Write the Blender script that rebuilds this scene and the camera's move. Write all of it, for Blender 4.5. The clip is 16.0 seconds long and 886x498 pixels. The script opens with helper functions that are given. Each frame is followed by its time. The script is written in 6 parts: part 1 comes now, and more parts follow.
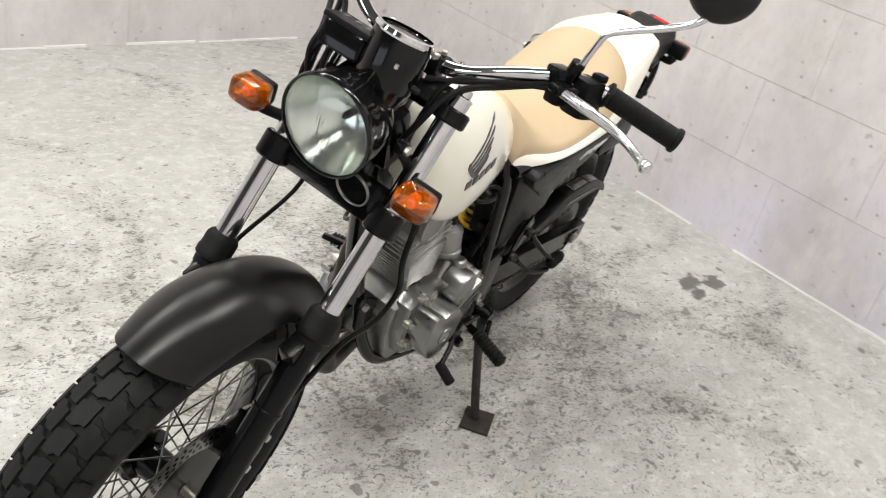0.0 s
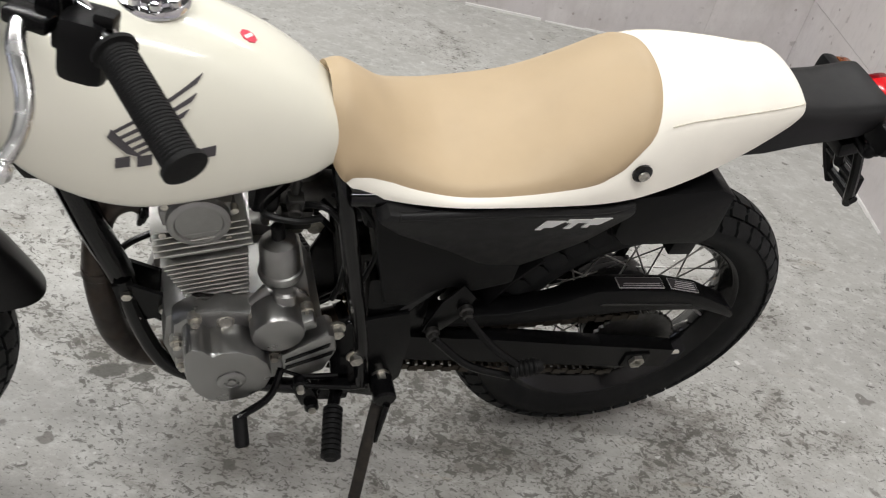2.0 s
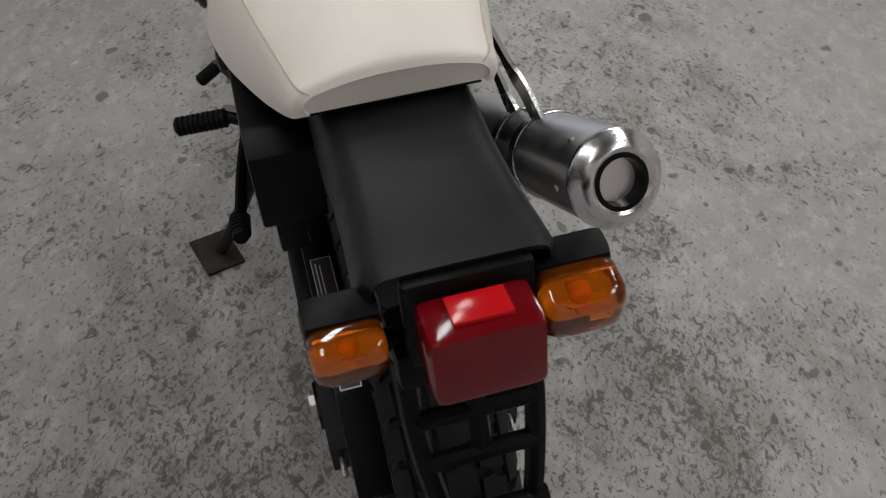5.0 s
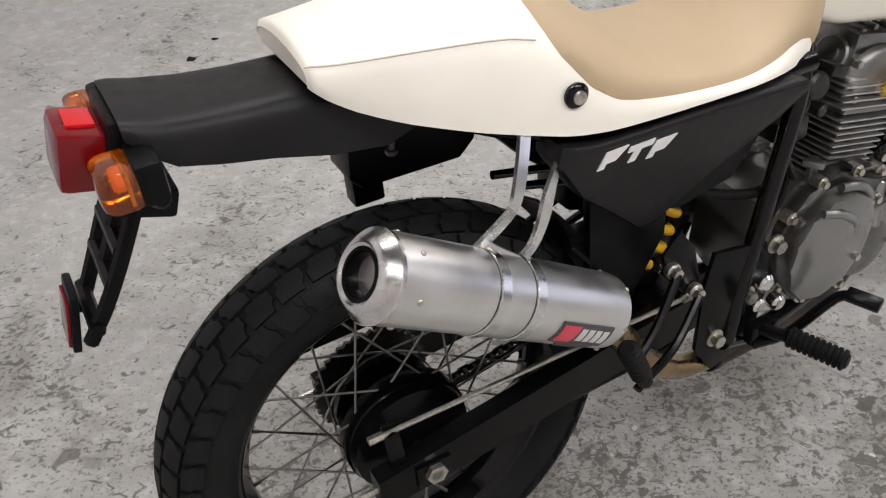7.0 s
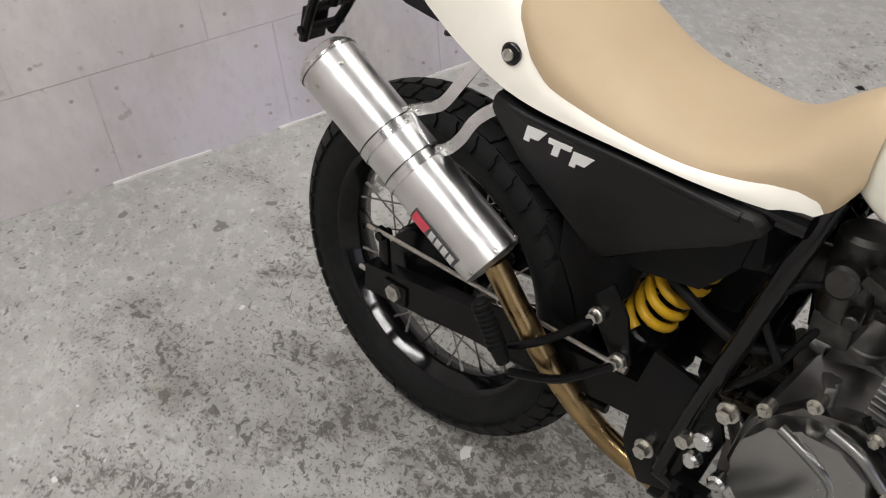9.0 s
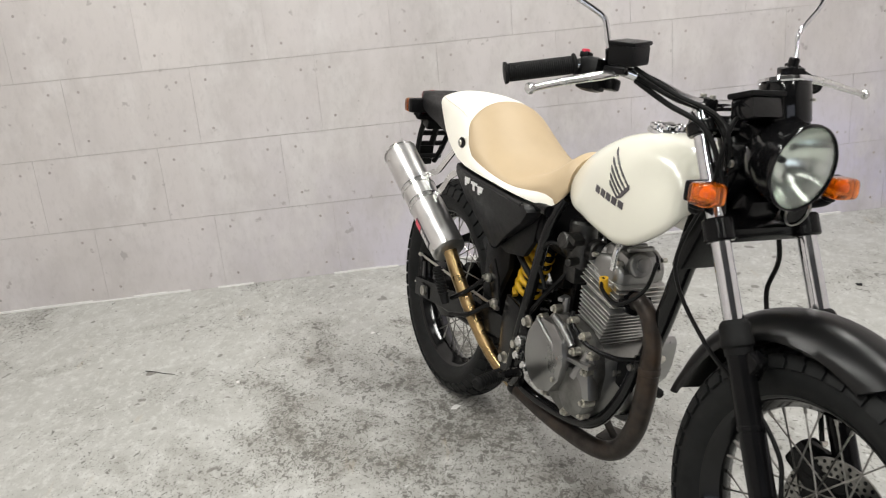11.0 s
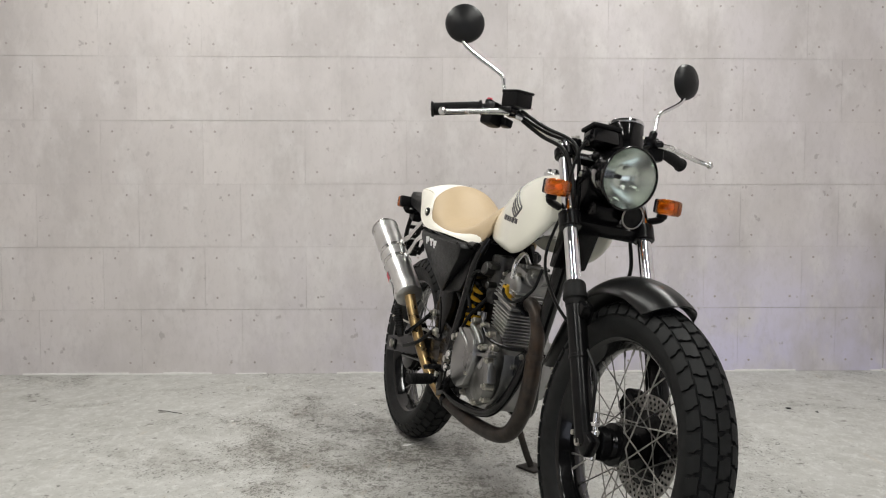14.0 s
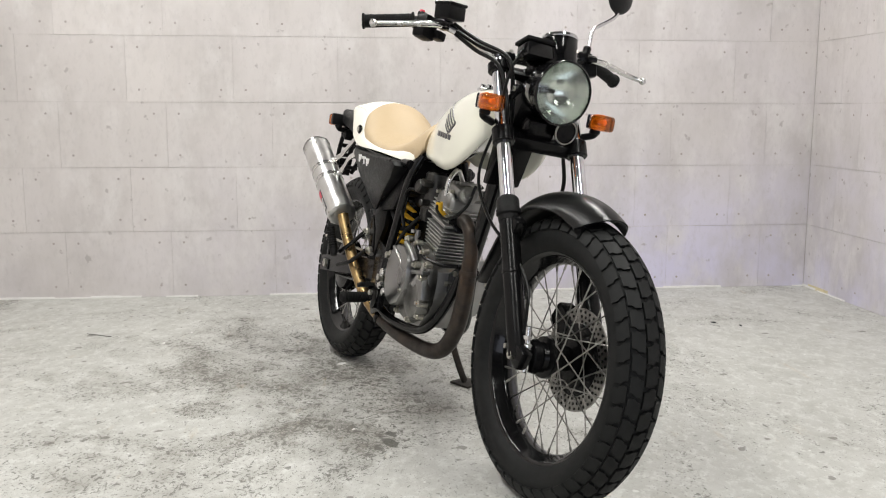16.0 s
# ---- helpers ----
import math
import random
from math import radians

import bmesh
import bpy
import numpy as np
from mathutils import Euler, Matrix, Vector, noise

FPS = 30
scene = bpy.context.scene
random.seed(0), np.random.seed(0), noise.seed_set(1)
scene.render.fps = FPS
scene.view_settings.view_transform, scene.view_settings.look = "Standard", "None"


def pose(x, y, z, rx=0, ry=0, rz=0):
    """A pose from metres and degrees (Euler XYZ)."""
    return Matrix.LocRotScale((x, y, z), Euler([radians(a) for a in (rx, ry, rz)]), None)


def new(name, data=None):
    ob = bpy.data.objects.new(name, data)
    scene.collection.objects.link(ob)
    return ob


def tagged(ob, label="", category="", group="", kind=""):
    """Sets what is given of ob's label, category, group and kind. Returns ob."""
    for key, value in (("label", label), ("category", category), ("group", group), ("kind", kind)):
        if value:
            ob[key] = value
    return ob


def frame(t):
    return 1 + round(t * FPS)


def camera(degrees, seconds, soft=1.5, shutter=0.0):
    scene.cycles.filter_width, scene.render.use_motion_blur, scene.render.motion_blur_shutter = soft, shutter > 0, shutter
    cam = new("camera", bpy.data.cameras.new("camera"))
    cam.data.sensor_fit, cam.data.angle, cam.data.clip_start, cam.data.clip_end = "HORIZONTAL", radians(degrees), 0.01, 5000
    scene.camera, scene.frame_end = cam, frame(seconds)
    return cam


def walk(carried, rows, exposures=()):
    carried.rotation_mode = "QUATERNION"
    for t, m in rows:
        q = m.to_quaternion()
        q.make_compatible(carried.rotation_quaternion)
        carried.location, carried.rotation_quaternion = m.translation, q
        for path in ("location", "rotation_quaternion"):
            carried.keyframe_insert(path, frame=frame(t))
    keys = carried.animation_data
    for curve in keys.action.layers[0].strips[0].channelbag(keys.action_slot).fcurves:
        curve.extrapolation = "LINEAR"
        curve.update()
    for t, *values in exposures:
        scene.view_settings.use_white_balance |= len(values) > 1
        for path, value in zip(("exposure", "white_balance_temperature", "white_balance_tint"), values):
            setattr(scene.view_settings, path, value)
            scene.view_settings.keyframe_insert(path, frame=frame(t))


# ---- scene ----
from mathutils.bvhtree import BVHTree

cam = camera(51.70, 16.0, soft=1.1, shutter=0.15)
PATH = [
    (0, pose(2.114, 0.849, 1.391, 60.22, -11.76, 122.99)),
    (0.5, pose(1.854, 1.049, 1.387, 59.36, -12.09, 137.70)),
    (1, pose(1.557, 1.116, 1.362, 57.89, -15.11, 143.71)),
    (1.5, pose(1.225, 1.149, 1.359, 55.90, -11.93, 152.87)),
    (2, pose(0.881, 1.159, 1.356, 52.85, -11.79, 164.05)),
    (2.5, pose(0.544, 1.102, 1.327, 52.02, -10.61, 170.39)),
    (3, pose(0.236, 1.040, 1.324, 50.33, -10.67, 179.57)),
    (3.5, pose(-0.032, 0.947, 1.318, 47.60, -10.11, -165.88)),
    (4, pose(-0.225, 0.733, 1.304, 45.15, -11.08, -151.85)),
    (4.5, pose(-0.402, 0.523, 1.281, 42.31, -9.90, -130.88)),
    (4.7, pose(-0.471, 0.443, 1.299, 40.93, -9.21, -119.60)),
    (5.2, pose(-0.599, 0.213, 1.302, 39.62, -7.40, -97.35)),
    (5.75, pose(-0.629, -0.069, 1.315, 40.02, -5.87, -73.32)),
    (6.3, pose(-0.545, -0.344, 1.333, 41.60, -4.05, -50.96)),
    (6.8, pose(-0.373, -0.554, 1.346, 44.07, -1.08, -34.37)),
    (7, pose(-0.286, -0.626, 1.350, 45.38, 0.47, -28.74)),
    (7.5, pose(-0.051, -0.783, 1.353, 45.11, 1.08, -8.69)),
    (8, pose(0.206, -0.779, 1.333, 45.14, 1.62, 7.85)),
    (8.2, pose(0.319, -0.756, 1.353, 44.29, 2.55, 15.35)),
    (8.75, pose(0.663, -0.754, 1.341, 47.18, 3.80, 34.43)),
    (9.3, pose(1.077, -0.782, 1.317, 54.30, 3.55, 52.41)),
    (9.85, pose(1.509, -0.832, 1.299, 61.95, 1.99, 65.19)),
    (10.4, pose(1.903, -0.894, 1.309, 67.07, 2.14, 68.46)),
    (10.5, pose(1.980, -0.882, 1.318, 67.71, 4.37, 67.53)),
    (11, pose(2.293, -0.964, 1.340, 70.18, 4.75, 65.43)),
    (11.5, pose(2.594, -1.032, 1.320, 74.10, 2.92, 64.25)),
    (12, pose(2.837, -1.053, 1.289, 71.63, 3.63, 63.77)),
    (12.5, pose(3.013, -1.084, 1.184, 73.51, 3.27, 69.77)),
    (13, pose(3.082, -1.033, 1.019, 80.71, 1.82, 71.31)),
    (13.5, pose(3.072, -0.993, 0.913, 86.71, -0.79, 71.01)),
    (14, pose(3.061, -0.956, 0.877, 86.20, -0.02, 70.62)),
    (14.5, pose(3.053, -0.947, 0.867, 83.59, 0.11, 68.83)),
    (15, pose(3.043, -0.949, 0.859, 80.80, -0.18, 67.60)),
    (15.5, pose(3.040, -0.947, 0.858, 80.41, -0.28, 66.75)),
    (16, pose(3.048, -0.948, 0.858, 81.43, -0.11, 66.50)),
]
EXPOSURES = [(0.0, 0.13, 6650, 10), (1.0, 0.25, 6650, 10), (1.5, -0.17, 6600, 12), (2.0, -0.30, 6500, 12), (2.5, -0.72, 6450, 14), (3.0, -0.76, 6450, 15), (3.5, -0.68, 6450, 17), (4.7, -1.40, 6450, 14), (6.8, -0.44, 6540, 16), (8.2, -0.52, 6560, 15), (10.4, -0.25, 6620, 11), (11.0, -0.13, 6620, 10), (11.5, -0.27, 6620, 10), (12.0, 0.0, 6560, 9), (13.0, -0.06, 6620, 11), (13.5, -0.32, 6620, 10), (14.5, -0.37, 6620, 10), (15.2, -0.05, 6620, 10), (16.0, -0.03, 6620, 10)]
walk(cam, PATH, EXPOSURES)

# ---- light ----
LEAN = radians(9.24)
ROOM = Matrix.Rotation(radians(-17.71), 4, "Z")
REAR, RIGHT, LEFT, FRONT, HIGH = -1.099, -2.084, 2.27, 6.2, 2.75
world = bpy.data.worlds.new("world")
scene.world = world
world.use_nodes = True
world.node_tree.nodes["Background"].inputs[0].default_value = (0.9, 0.93, 1.0, 1)
world.node_tree.nodes["Background"].inputs[1].default_value = 0.02


def lamp(name, a, b, z, size_x, size_y, power, colour, turn=None):
    data = bpy.data.lights.new(name, "AREA")
    data.shape, data.size, data.size_y, data.energy, data.color = "RECTANGLE", size_x, size_y, power, colour
    o = new(name, data)
    o.matrix_world = ROOM @ pose(a, b, z) @ (turn or Matrix())
    return o


# fluorescent tubes under the ceiling, in rows along the room
for row_a in (-0.1, 1.5, 3.1):
    for row_b in (-0.95, 1.1):
        lamp("ceiling_lamp", row_a, row_b, HIGH - 0.06, 1.2, 0.16, 31, (0.978, 0.984, 0.955))
# cool fill light added at the closed front wall, for assumed low daylight
lamp("cool_fill", FRONT - 0.05, 0.2, 0.85, 3.0, 1.5, 26, (0.80, 0.845, 1.0), pose(0, 0, 0, 90, 0, 90))


# ---- materials ----
def material(name, base, rough=0.5, metal=0.0, vary=0.0, scale=40.0, bump=0.0, bump_scale=200.0, coat=0.0, spec=0.5, rough_vary=0.0, second=None, second_scale=6.0, second_amount=0.0, trans=0.0, ior=1.45, by_object=0.0, anis=0.0):
    m = bpy.data.materials.new(name)
    m.use_nodes = True
    nt = m.node_tree
    b = nt.nodes["Principled BSDF"]
    b.inputs["Base Color"].default_value = (*base, 1)
    b.inputs["Roughness"].default_value = rough
    b.inputs["Metallic"].default_value = metal
    b.inputs["Coat Weight"].default_value = coat
    b.inputs["Coat Roughness"].default_value = 0.04
    b.inputs["Specular IOR Level"].default_value = spec
    b.inputs["Transmission Weight"].default_value = trans
    b.inputs["IOR"].default_value = ior
    b.inputs["Anisotropic"].default_value = anis
    co = nt.nodes.new("ShaderNodeTexCoord")
    col = None
    if vary or rough_vary or second:
        n = nt.nodes.new("ShaderNodeTexNoise")
        n.inputs["Scale"].default_value, n.inputs["Detail"].default_value = scale, 6
        nt.links.new(co.outputs["Object"], n.inputs["Vector"])
        ramp = nt.nodes.new("ShaderNodeMapRange")
        ramp.inputs["From Min"].default_value, ramp.inputs["From Max"].default_value = 0.3, 0.7
        ramp.inputs["To Min"].default_value, ramp.inputs["To Max"].default_value = 1 - vary, 1 + vary
        nt.links.new(n.outputs["Fac"], ramp.inputs["Value"])
        mul = nt.nodes.new("ShaderNodeMix")
        mul.data_type, mul.blend_type = "RGBA", "MULTIPLY"
        mul.inputs["Factor"].default_value = 1
        mul.inputs["A"].default_value = (*base, 1)
        mul.inputs[7].default_value = (1, 1, 1, 1)
        nt.links.new(ramp.outputs["Result"], mul.inputs["B"])
        mul.inputs["A"].default_value = (*base, 1)
        mul.inputs[6].default_value = (*base, 1)
        nt.links.new(ramp.outputs["Result"], mul.inputs[7])
        col = mul.outputs[2]
        if second:
            n2 = nt.nodes.new("ShaderNodeTexNoise")
            n2.inputs["Scale"].default_value, n2.inputs["Detail"].default_value, n2.inputs["Roughness"].default_value = second_scale, 8, 0.65
            nt.links.new(co.outputs["Object"], n2.inputs["Vector"])
            r2 = nt.nodes.new("ShaderNodeMapRange")
            r2.inputs["From Min"].default_value, r2.inputs["From Max"].default_value = 0.48, 0.72
            r2.inputs["To Max"].default_value = second_amount
            nt.links.new(n2.outputs["Fac"], r2.inputs["Value"])
            mx = nt.nodes.new("ShaderNodeMix")
            mx.data_type = "RGBA"
            mx.inputs[7].default_value = (*second, 1)
            nt.links.new(r2.outputs["Result"], mx.inputs["Factor"])
            nt.links.new(col, mx.inputs[6])
            col = mx.outputs[2]
        if rough_vary:
            rr = nt.nodes.new("ShaderNodeMapRange")
            rr.inputs["From Min"].default_value, rr.inputs["From Max"].default_value = 0.3, 0.7
            rr.inputs["To Min"].default_value, rr.inputs["To Max"].default_value = max(0, rough - rough_vary), rough + rough_vary
            nt.links.new(n.outputs["Fac"], rr.inputs["Value"])
            nt.links.new(rr.outputs["Result"], b.inputs["Roughness"])
        nt.links.new(col, b.inputs["Base Color"])
    if bump:
        n3 = nt.nodes.new("ShaderNodeTexNoise")
        n3.inputs["Scale"].default_value, n3.inputs["Detail"].default_value = bump_scale, 3
        nt.links.new(co.outputs["Object"], n3.inputs["Vector"])
        bp = nt.nodes.new("ShaderNodeBump")
        bp.inputs["Strength"].default_value, bp.inputs["Distance"].default_value = bump, 0.001
        nt.links.new(n3.outputs["Fac"], bp.inputs["Height"])
        nt.links.new(bp.outputs["Normal"], b.inputs["Normal"])
    return m


CREAM = material("cream_paint", (0.77, 0.755, 0.65), 0.20, coat=0.8, vary=0.015, scale=8)
CREAM_VINYL = material("cream_vinyl", (0.90, 0.868, 0.775), 0.5, vary=0.03, scale=14, bump=0.25, bump_scale=900)
SEAM_SHADE = material("shaded_seam", (0.60, 0.555, 0.46), 0.7, vary=0.1, scale=200)
TAN = material("tan_vinyl", (0.475, 0.362, 0.228), 0.5, vary=0.05, scale=10, bump=0.3, bump_scale=900)
GLOSS_BLACK = material("gloss_black", (0.004, 0.004, 0.0043), 0.11, spec=0.32, vary=0.2, scale=30, rough_vary=0.05, coat=0.12)
BLACK = material("satin_black", (0.0035, 0.0035, 0.0038), 0.22, spec=0.2, vary=0.15, scale=30, rough_vary=0.04, second=(0.012, 0.011, 0.010), second_scale=12, second_amount=0.1)
PLASTIC = material("black_plastic", (0.0042, 0.0042, 0.0045), 0.36, spec=0.16, vary=0.15, scale=120, bump=0.2, bump_scale=1400, rough_vary=0.08)
FENDER = material("matt_black_fender", (0.0045, 0.0045, 0.0046), 0.30, spec=0.34, vary=0.15, scale=18, bump=0.10, bump_scale=900, rough_vary=0.015)
RUBBER = material("tyre_rubber", (0.0085, 0.0090, 0.0092), 0.56, spec=0.20, vary=0.3, scale=50, bump=0.35, bump_scale=500, second=(0.020, 0.020, 0.0185), second_scale=9, second_amount=0.35)
GRIP = material("grip_rubber", (0.006, 0.006, 0.006), 0.55, spec=0.18, vary=0.2, scale=150, bump=0.3, bump_scale=1200)
SATIN = material("satin_black_plastic", (0.0070, 0.0070, 0.0075), 0.42, spec=0.34, vary=0.2, scale=60, bump=0.25, bump_scale=1100, rough_vary=0.08, second=(0.022, 0.021, 0.020), second_scale=9, second_amount=0.25)
CHROME = material("chrome", (0.66, 0.665, 0.68), 0.07, 1.0, vary=0.05, scale=30, rough_vary=0.03)
STEEL = material("spoke_steel", (0.27, 0.265, 0.25), 0.28, 1.0, vary=0.25, scale=80)
ZINC = material("zinc_bolt", (0.55, 0.53, 0.48), 0.35, 1.0, vary=0.25, scale=200)
ALLOY = material("cast_alloy", (0.31, 0.308, 0.30), 0.42, 1.0, vary=0.10, scale=40, bump=0.25, bump_scale=600, rough_vary=0.06, second=(0.16, 0.153, 0.14), second_scale=12, second_amount=0.35)
FIN = material("machined_fin", (0.62, 0.616, 0.602), 0.40, 1.0, vary=0.10, scale=60, bump=0.2, bump_scale=600, rough_vary=0.06)
COVER = material("clear_coated_cover", (0.31, 0.309, 0.304), 0.32, 1.0, vary=0.06, scale=14, rough_vary=0.06, second=(0.17, 0.167, 0.16), second_scale=7, second_amount=0.4, bump=0.02, bump_scale=500)
CASE = material("grimy_case", (0.20, 0.198, 0.19), 0.36, 1.0, vary=0.2, scale=40, bump=0.25, bump_scale=500, second=(0.06, 0.057, 0.052), second_scale=16, second_amount=0.7)
MUFFLER = material("brushed_aluminium", (0.71, 0.705, 0.695), 0.34, 1.0, vary=0.06, scale=25, rough_vary=0.06)
LEVER = material("polished_alloy", (0.70, 0.70, 0.69), 0.24, 1.0, vary=0.06, scale=60, rough_vary=0.06)
GOLD = material("heat_tinted_pipe", (0.36, 0.25, 0.12), 0.28, 1.0, vary=0.25, scale=22, rough_vary=0.08, second=(0.20, 0.13, 0.07), second_scale=9, second_amount=0.7)
DARK_ALLOY = material("grimy_shaded_alloy", (0.065, 0.064, 0.061), 0.40, 0.9, vary=0.3, scale=60, bump=0.3, bump_scale=600, second=(0.03, 0.028, 0.025), second_scale=22, second_amount=0.6)
HEADER = material("aged_header_pipe", (0.040, 0.034, 0.030), 0.42, 0.5, spec=0.3, vary=0.35, scale=35, bump=0.3, bump_scale=500, second=(0.12, 0.065, 0.03), second_scale=9, second_amount=0.35)
YELLOW = material("yellow_paint", (0.72, 0.42, 0.02), 0.35, vary=0.1, scale=60, second=(0.2, 0.12, 0.03), second_scale=30, second_amount=0.3)
AMBER = material("amber_lens", (1.0, 0.22, 0.006), 0.07, trans=0.92, ior=1.36, coat=0.5, vary=0.05, scale=60)
RED = material("red_lens", (0.21, 0.004, 0.008), 0.10, trans=0.25, vary=0.1, scale=40)
RED_BRIGHT = material("red_inner_lens", (0.60, 0.008, 0.012), 0.15, vary=0.05, scale=40)
GLASS = material("lens_glass", (0.95, 0.97, 0.95), 0.05, trans=1.0, ior=1.45)
REFLECTOR = material("reflector", (0.74, 0.78, 0.74), 0.19, 1.0, vary=0.04, scale=30)
MIRROR = material("mirror_glass", (0.78, 0.80, 0.80), 0.02, 1.0, vary=0.02, scale=20)
BULB = material("amber_bulb", (0.95, 0.55, 0.18), 0.2, vary=0.05, scale=60)
WHITE_DECAL = material("white_decal", (0.85, 0.85, 0.84), 0.4, vary=0.02)
DARK_DECAL = material("dark_decal", (0.06, 0.055, 0.06), 0.3, vary=0.1)
RED_DECAL = material("red_decal", (0.70, 0.06, 0.10), 0.35, vary=0.05)
SILVER_DECAL = material("silver_decal", (0.75, 0.75, 0.74), 0.3, 0.4, vary=0.03)
RUST = material("rusty_stand", (0.022, 0.019, 0.016), 0.65, 0.2, vary=0.3, scale=60, second=(0.075, 0.055, 0.038), second_scale=20, second_amount=0.5)
CHAIN = material("oily_chain", (0.05, 0.042, 0.033), 0.45, 0.8, vary=0.3, scale=300)
CABLE = material("cable_sheath", (0.005, 0.005, 0.005), 0.36, spec=0.18, vary=0.2, scale=100)


def concrete_floor():
    m = bpy.data.materials.new("concrete_floor")
    m.use_nodes = True
    nt = m.node_tree
    b = nt.nodes["Principled BSDF"]
    co = nt.nodes.new("ShaderNodeTexCoord")

    def tex(scale, detail, rough=0.6, stretch=None, distort=0.0):
        n = nt.nodes.new("ShaderNodeTexNoise")
        n.inputs["Scale"].default_value, n.inputs["Detail"].default_value = scale, detail
        n.inputs["Roughness"].default_value, n.inputs["Distortion"].default_value = rough, distort
        v = co.outputs["Object"]
        if stretch:
            mp = nt.nodes.new("ShaderNodeMapping")
            mp.inputs["Scale"].default_value, mp.inputs["Rotation"].default_value = stretch, (0, 0, radians(35))
            nt.links.new(v, mp.inputs["Vector"])
            v = mp.outputs["Vector"]
        nt.links.new(v, n.inputs["Vector"])
        return n.outputs["Fac"]

    def ramp(v, lo, hi, a=0.0, c=1.0):
        r = nt.nodes.new("ShaderNodeMapRange")
        r.inputs["From Min"].default_value, r.inputs["From Max"].default_value = lo, hi
        r.inputs["To Min"].default_value, r.inputs["To Max"].default_value = a, c
        nt.links.new(v, r.inputs["Value"])
        return r.outputs["Result"]

    def mix(f, a, c):
        x = nt.nodes.new("ShaderNodeMix")
        x.data_type = "RGBA"
        nt.links.new(f, x.inputs["Factor"])
        for slot, v in ((6, a), (7, c)):
            if isinstance(v, tuple):
                x.inputs[slot].default_value = (*v, 1)
            else:
                nt.links.new(v, x.inputs[slot])
        return x.outputs[2]

    def times(a, c):
        x = nt.nodes.new("ShaderNodeMath")
        x.operation = "MULTIPLY"
        nt.links.new(a, x.inputs[0])
        nt.links.new(c, x.inputs[1])
        return x.outputs[0]

    def plus(a, c, k):
        """a + k * (c - 0.5)"""
        x = nt.nodes.new("ShaderNodeMath")
        x.operation = "MULTIPLY_ADD"
        nt.links.new(c, x.inputs[0])
        x.inputs[1].default_value = k
        nt.links.new(a, x.inputs[2])
        y = nt.nodes.new("ShaderNodeMath")
        y.operation = "SUBTRACT"
        nt.links.new(x.outputs[0], y.inputs[0])
        y.inputs[1].default_value = 0.5 * k
        return y.outputs[0]

    col = mix(ramp(tex(1.3, 5), 0.35, 0.68), (0.415, 0.413, 0.390), (0.51, 0.508, 0.484))
    col = mix(ramp(tex(9, 8, 0.75), 0.40, 0.66, 0, 0.65), col, (0.37, 0.36, 0.335))
    # pale laitance, flaking
    col = mix(ramp(tex(22, 9, 0.78, (1, 1.4, 1)), 0.50, 0.60, 0, 0.60), col, (0.60, 0.605, 0.58))
    # grime: broad worn patches set how dense the dark flecks lie
    # density also rises in a wide round zone centred under the motorcycle
    mp = nt.nodes.new("ShaderNodeMapping")
    mp.vector_type = "TEXTURE"
    mp.inputs["Location"].default_value, mp.inputs["Scale"].default_value, mp.inputs["Rotation"].default_value = ROOM.inverted() @ Vector((0.20, 0.02, 0)), (0.98, 0.98, 1), (0, 0, radians(17))
    nt.links.new(co.outputs["Object"], mp.inputs["Vector"])
    ln = nt.nodes.new("ShaderNodeVectorMath")
    ln.operation = "LENGTH"
    nt.links.new(mp.outputs["Vector"], ln.inputs[0])
    near = ramp(ln.outputs["Value"], 1.45, 0.15, 0.15, 0.85)
    broad = plus(tex(1.9, 5, 0.60, None, 1.6), near, 0.40)
    col = mix(ramp(plus(tex(4.5, 6, 0.62, (1, 1.5, 1), 1.0), broad, 1.25), 0.46, 0.82, 0, 0.66), col, (0.225, 0.212, 0.185))
    col = mix(ramp(plus(tex(13, 6, 0.66, (1, 1.7, 1), 1.2), broad, 0.60), 0.60, 0.68, 0, 0.50), col, (0.165, 0.153, 0.13))
    col = mix(ramp(plus(tex(40, 4, 0.62, (1, 1.35, 1), 0.8), broad, 0.42), 0.590, 0.635, 0, 0.80), col, (0.105, 0.10, 0.087))
    col = mix(ramp(plus(tex(105, 4, 0.60, (1, 1.3, 1), 0.5), broad, 0.36), 0.575, 0.640, 0, 0.75), col, (0.115, 0.11, 0.095))
    # single dark pits and spots
    col = mix(ramp(tex(15, 2, 0.4), 0.70, 0.725, 0, 0.75), col, (0.14, 0.13, 0.115))
    col = mix(ramp(tex(40, 2, 0.4), 0.73, 0.76, 0, 0.6), col, (0.72, 0.72, 0.70))
    rusty = ramp(tex(3.1, 5, 0.7, (1, 5, 1)), 0.62, 0.76, 0, 0.40)
    col = mix(rusty, col, (0.42, 0.32, 0.20))
    # oil spots with ragged edges
    ragged = tex(22, 6, 0.7)
    for px, py, size, stretch in ((-0.640, 0.395, 0.050, 0.6), (-0.715, 0.455, 0.036, 0.8), (-0.60, 0.44, 0.030, 0.7), (0.890, -0.160, 0.036, 0.40), (0.835, -0.135, 0.022, 0.45)):
        p = ROOM.inverted() @ Vector((px, py, 0))
        mp = nt.nodes.new("ShaderNodeMapping")
        mp.vector_type = "TEXTURE"
        mp.inputs["Location"].default_value, mp.inputs["Scale"].default_value, mp.inputs["Rotation"].default_value = p, (size, size * stretch, 1), (0, 0, 0.5)
        nt.links.new(co.outputs["Object"], mp.inputs["Vector"])
        ln = nt.nodes.new("ShaderNodeVectorMath")
        ln.operation = "LENGTH"
        nt.links.new(mp.outputs["Vector"], ln.inputs[0])
        ad = nt.nodes.new("ShaderNodeMath")
        ad.operation = "MULTIPLY_ADD"
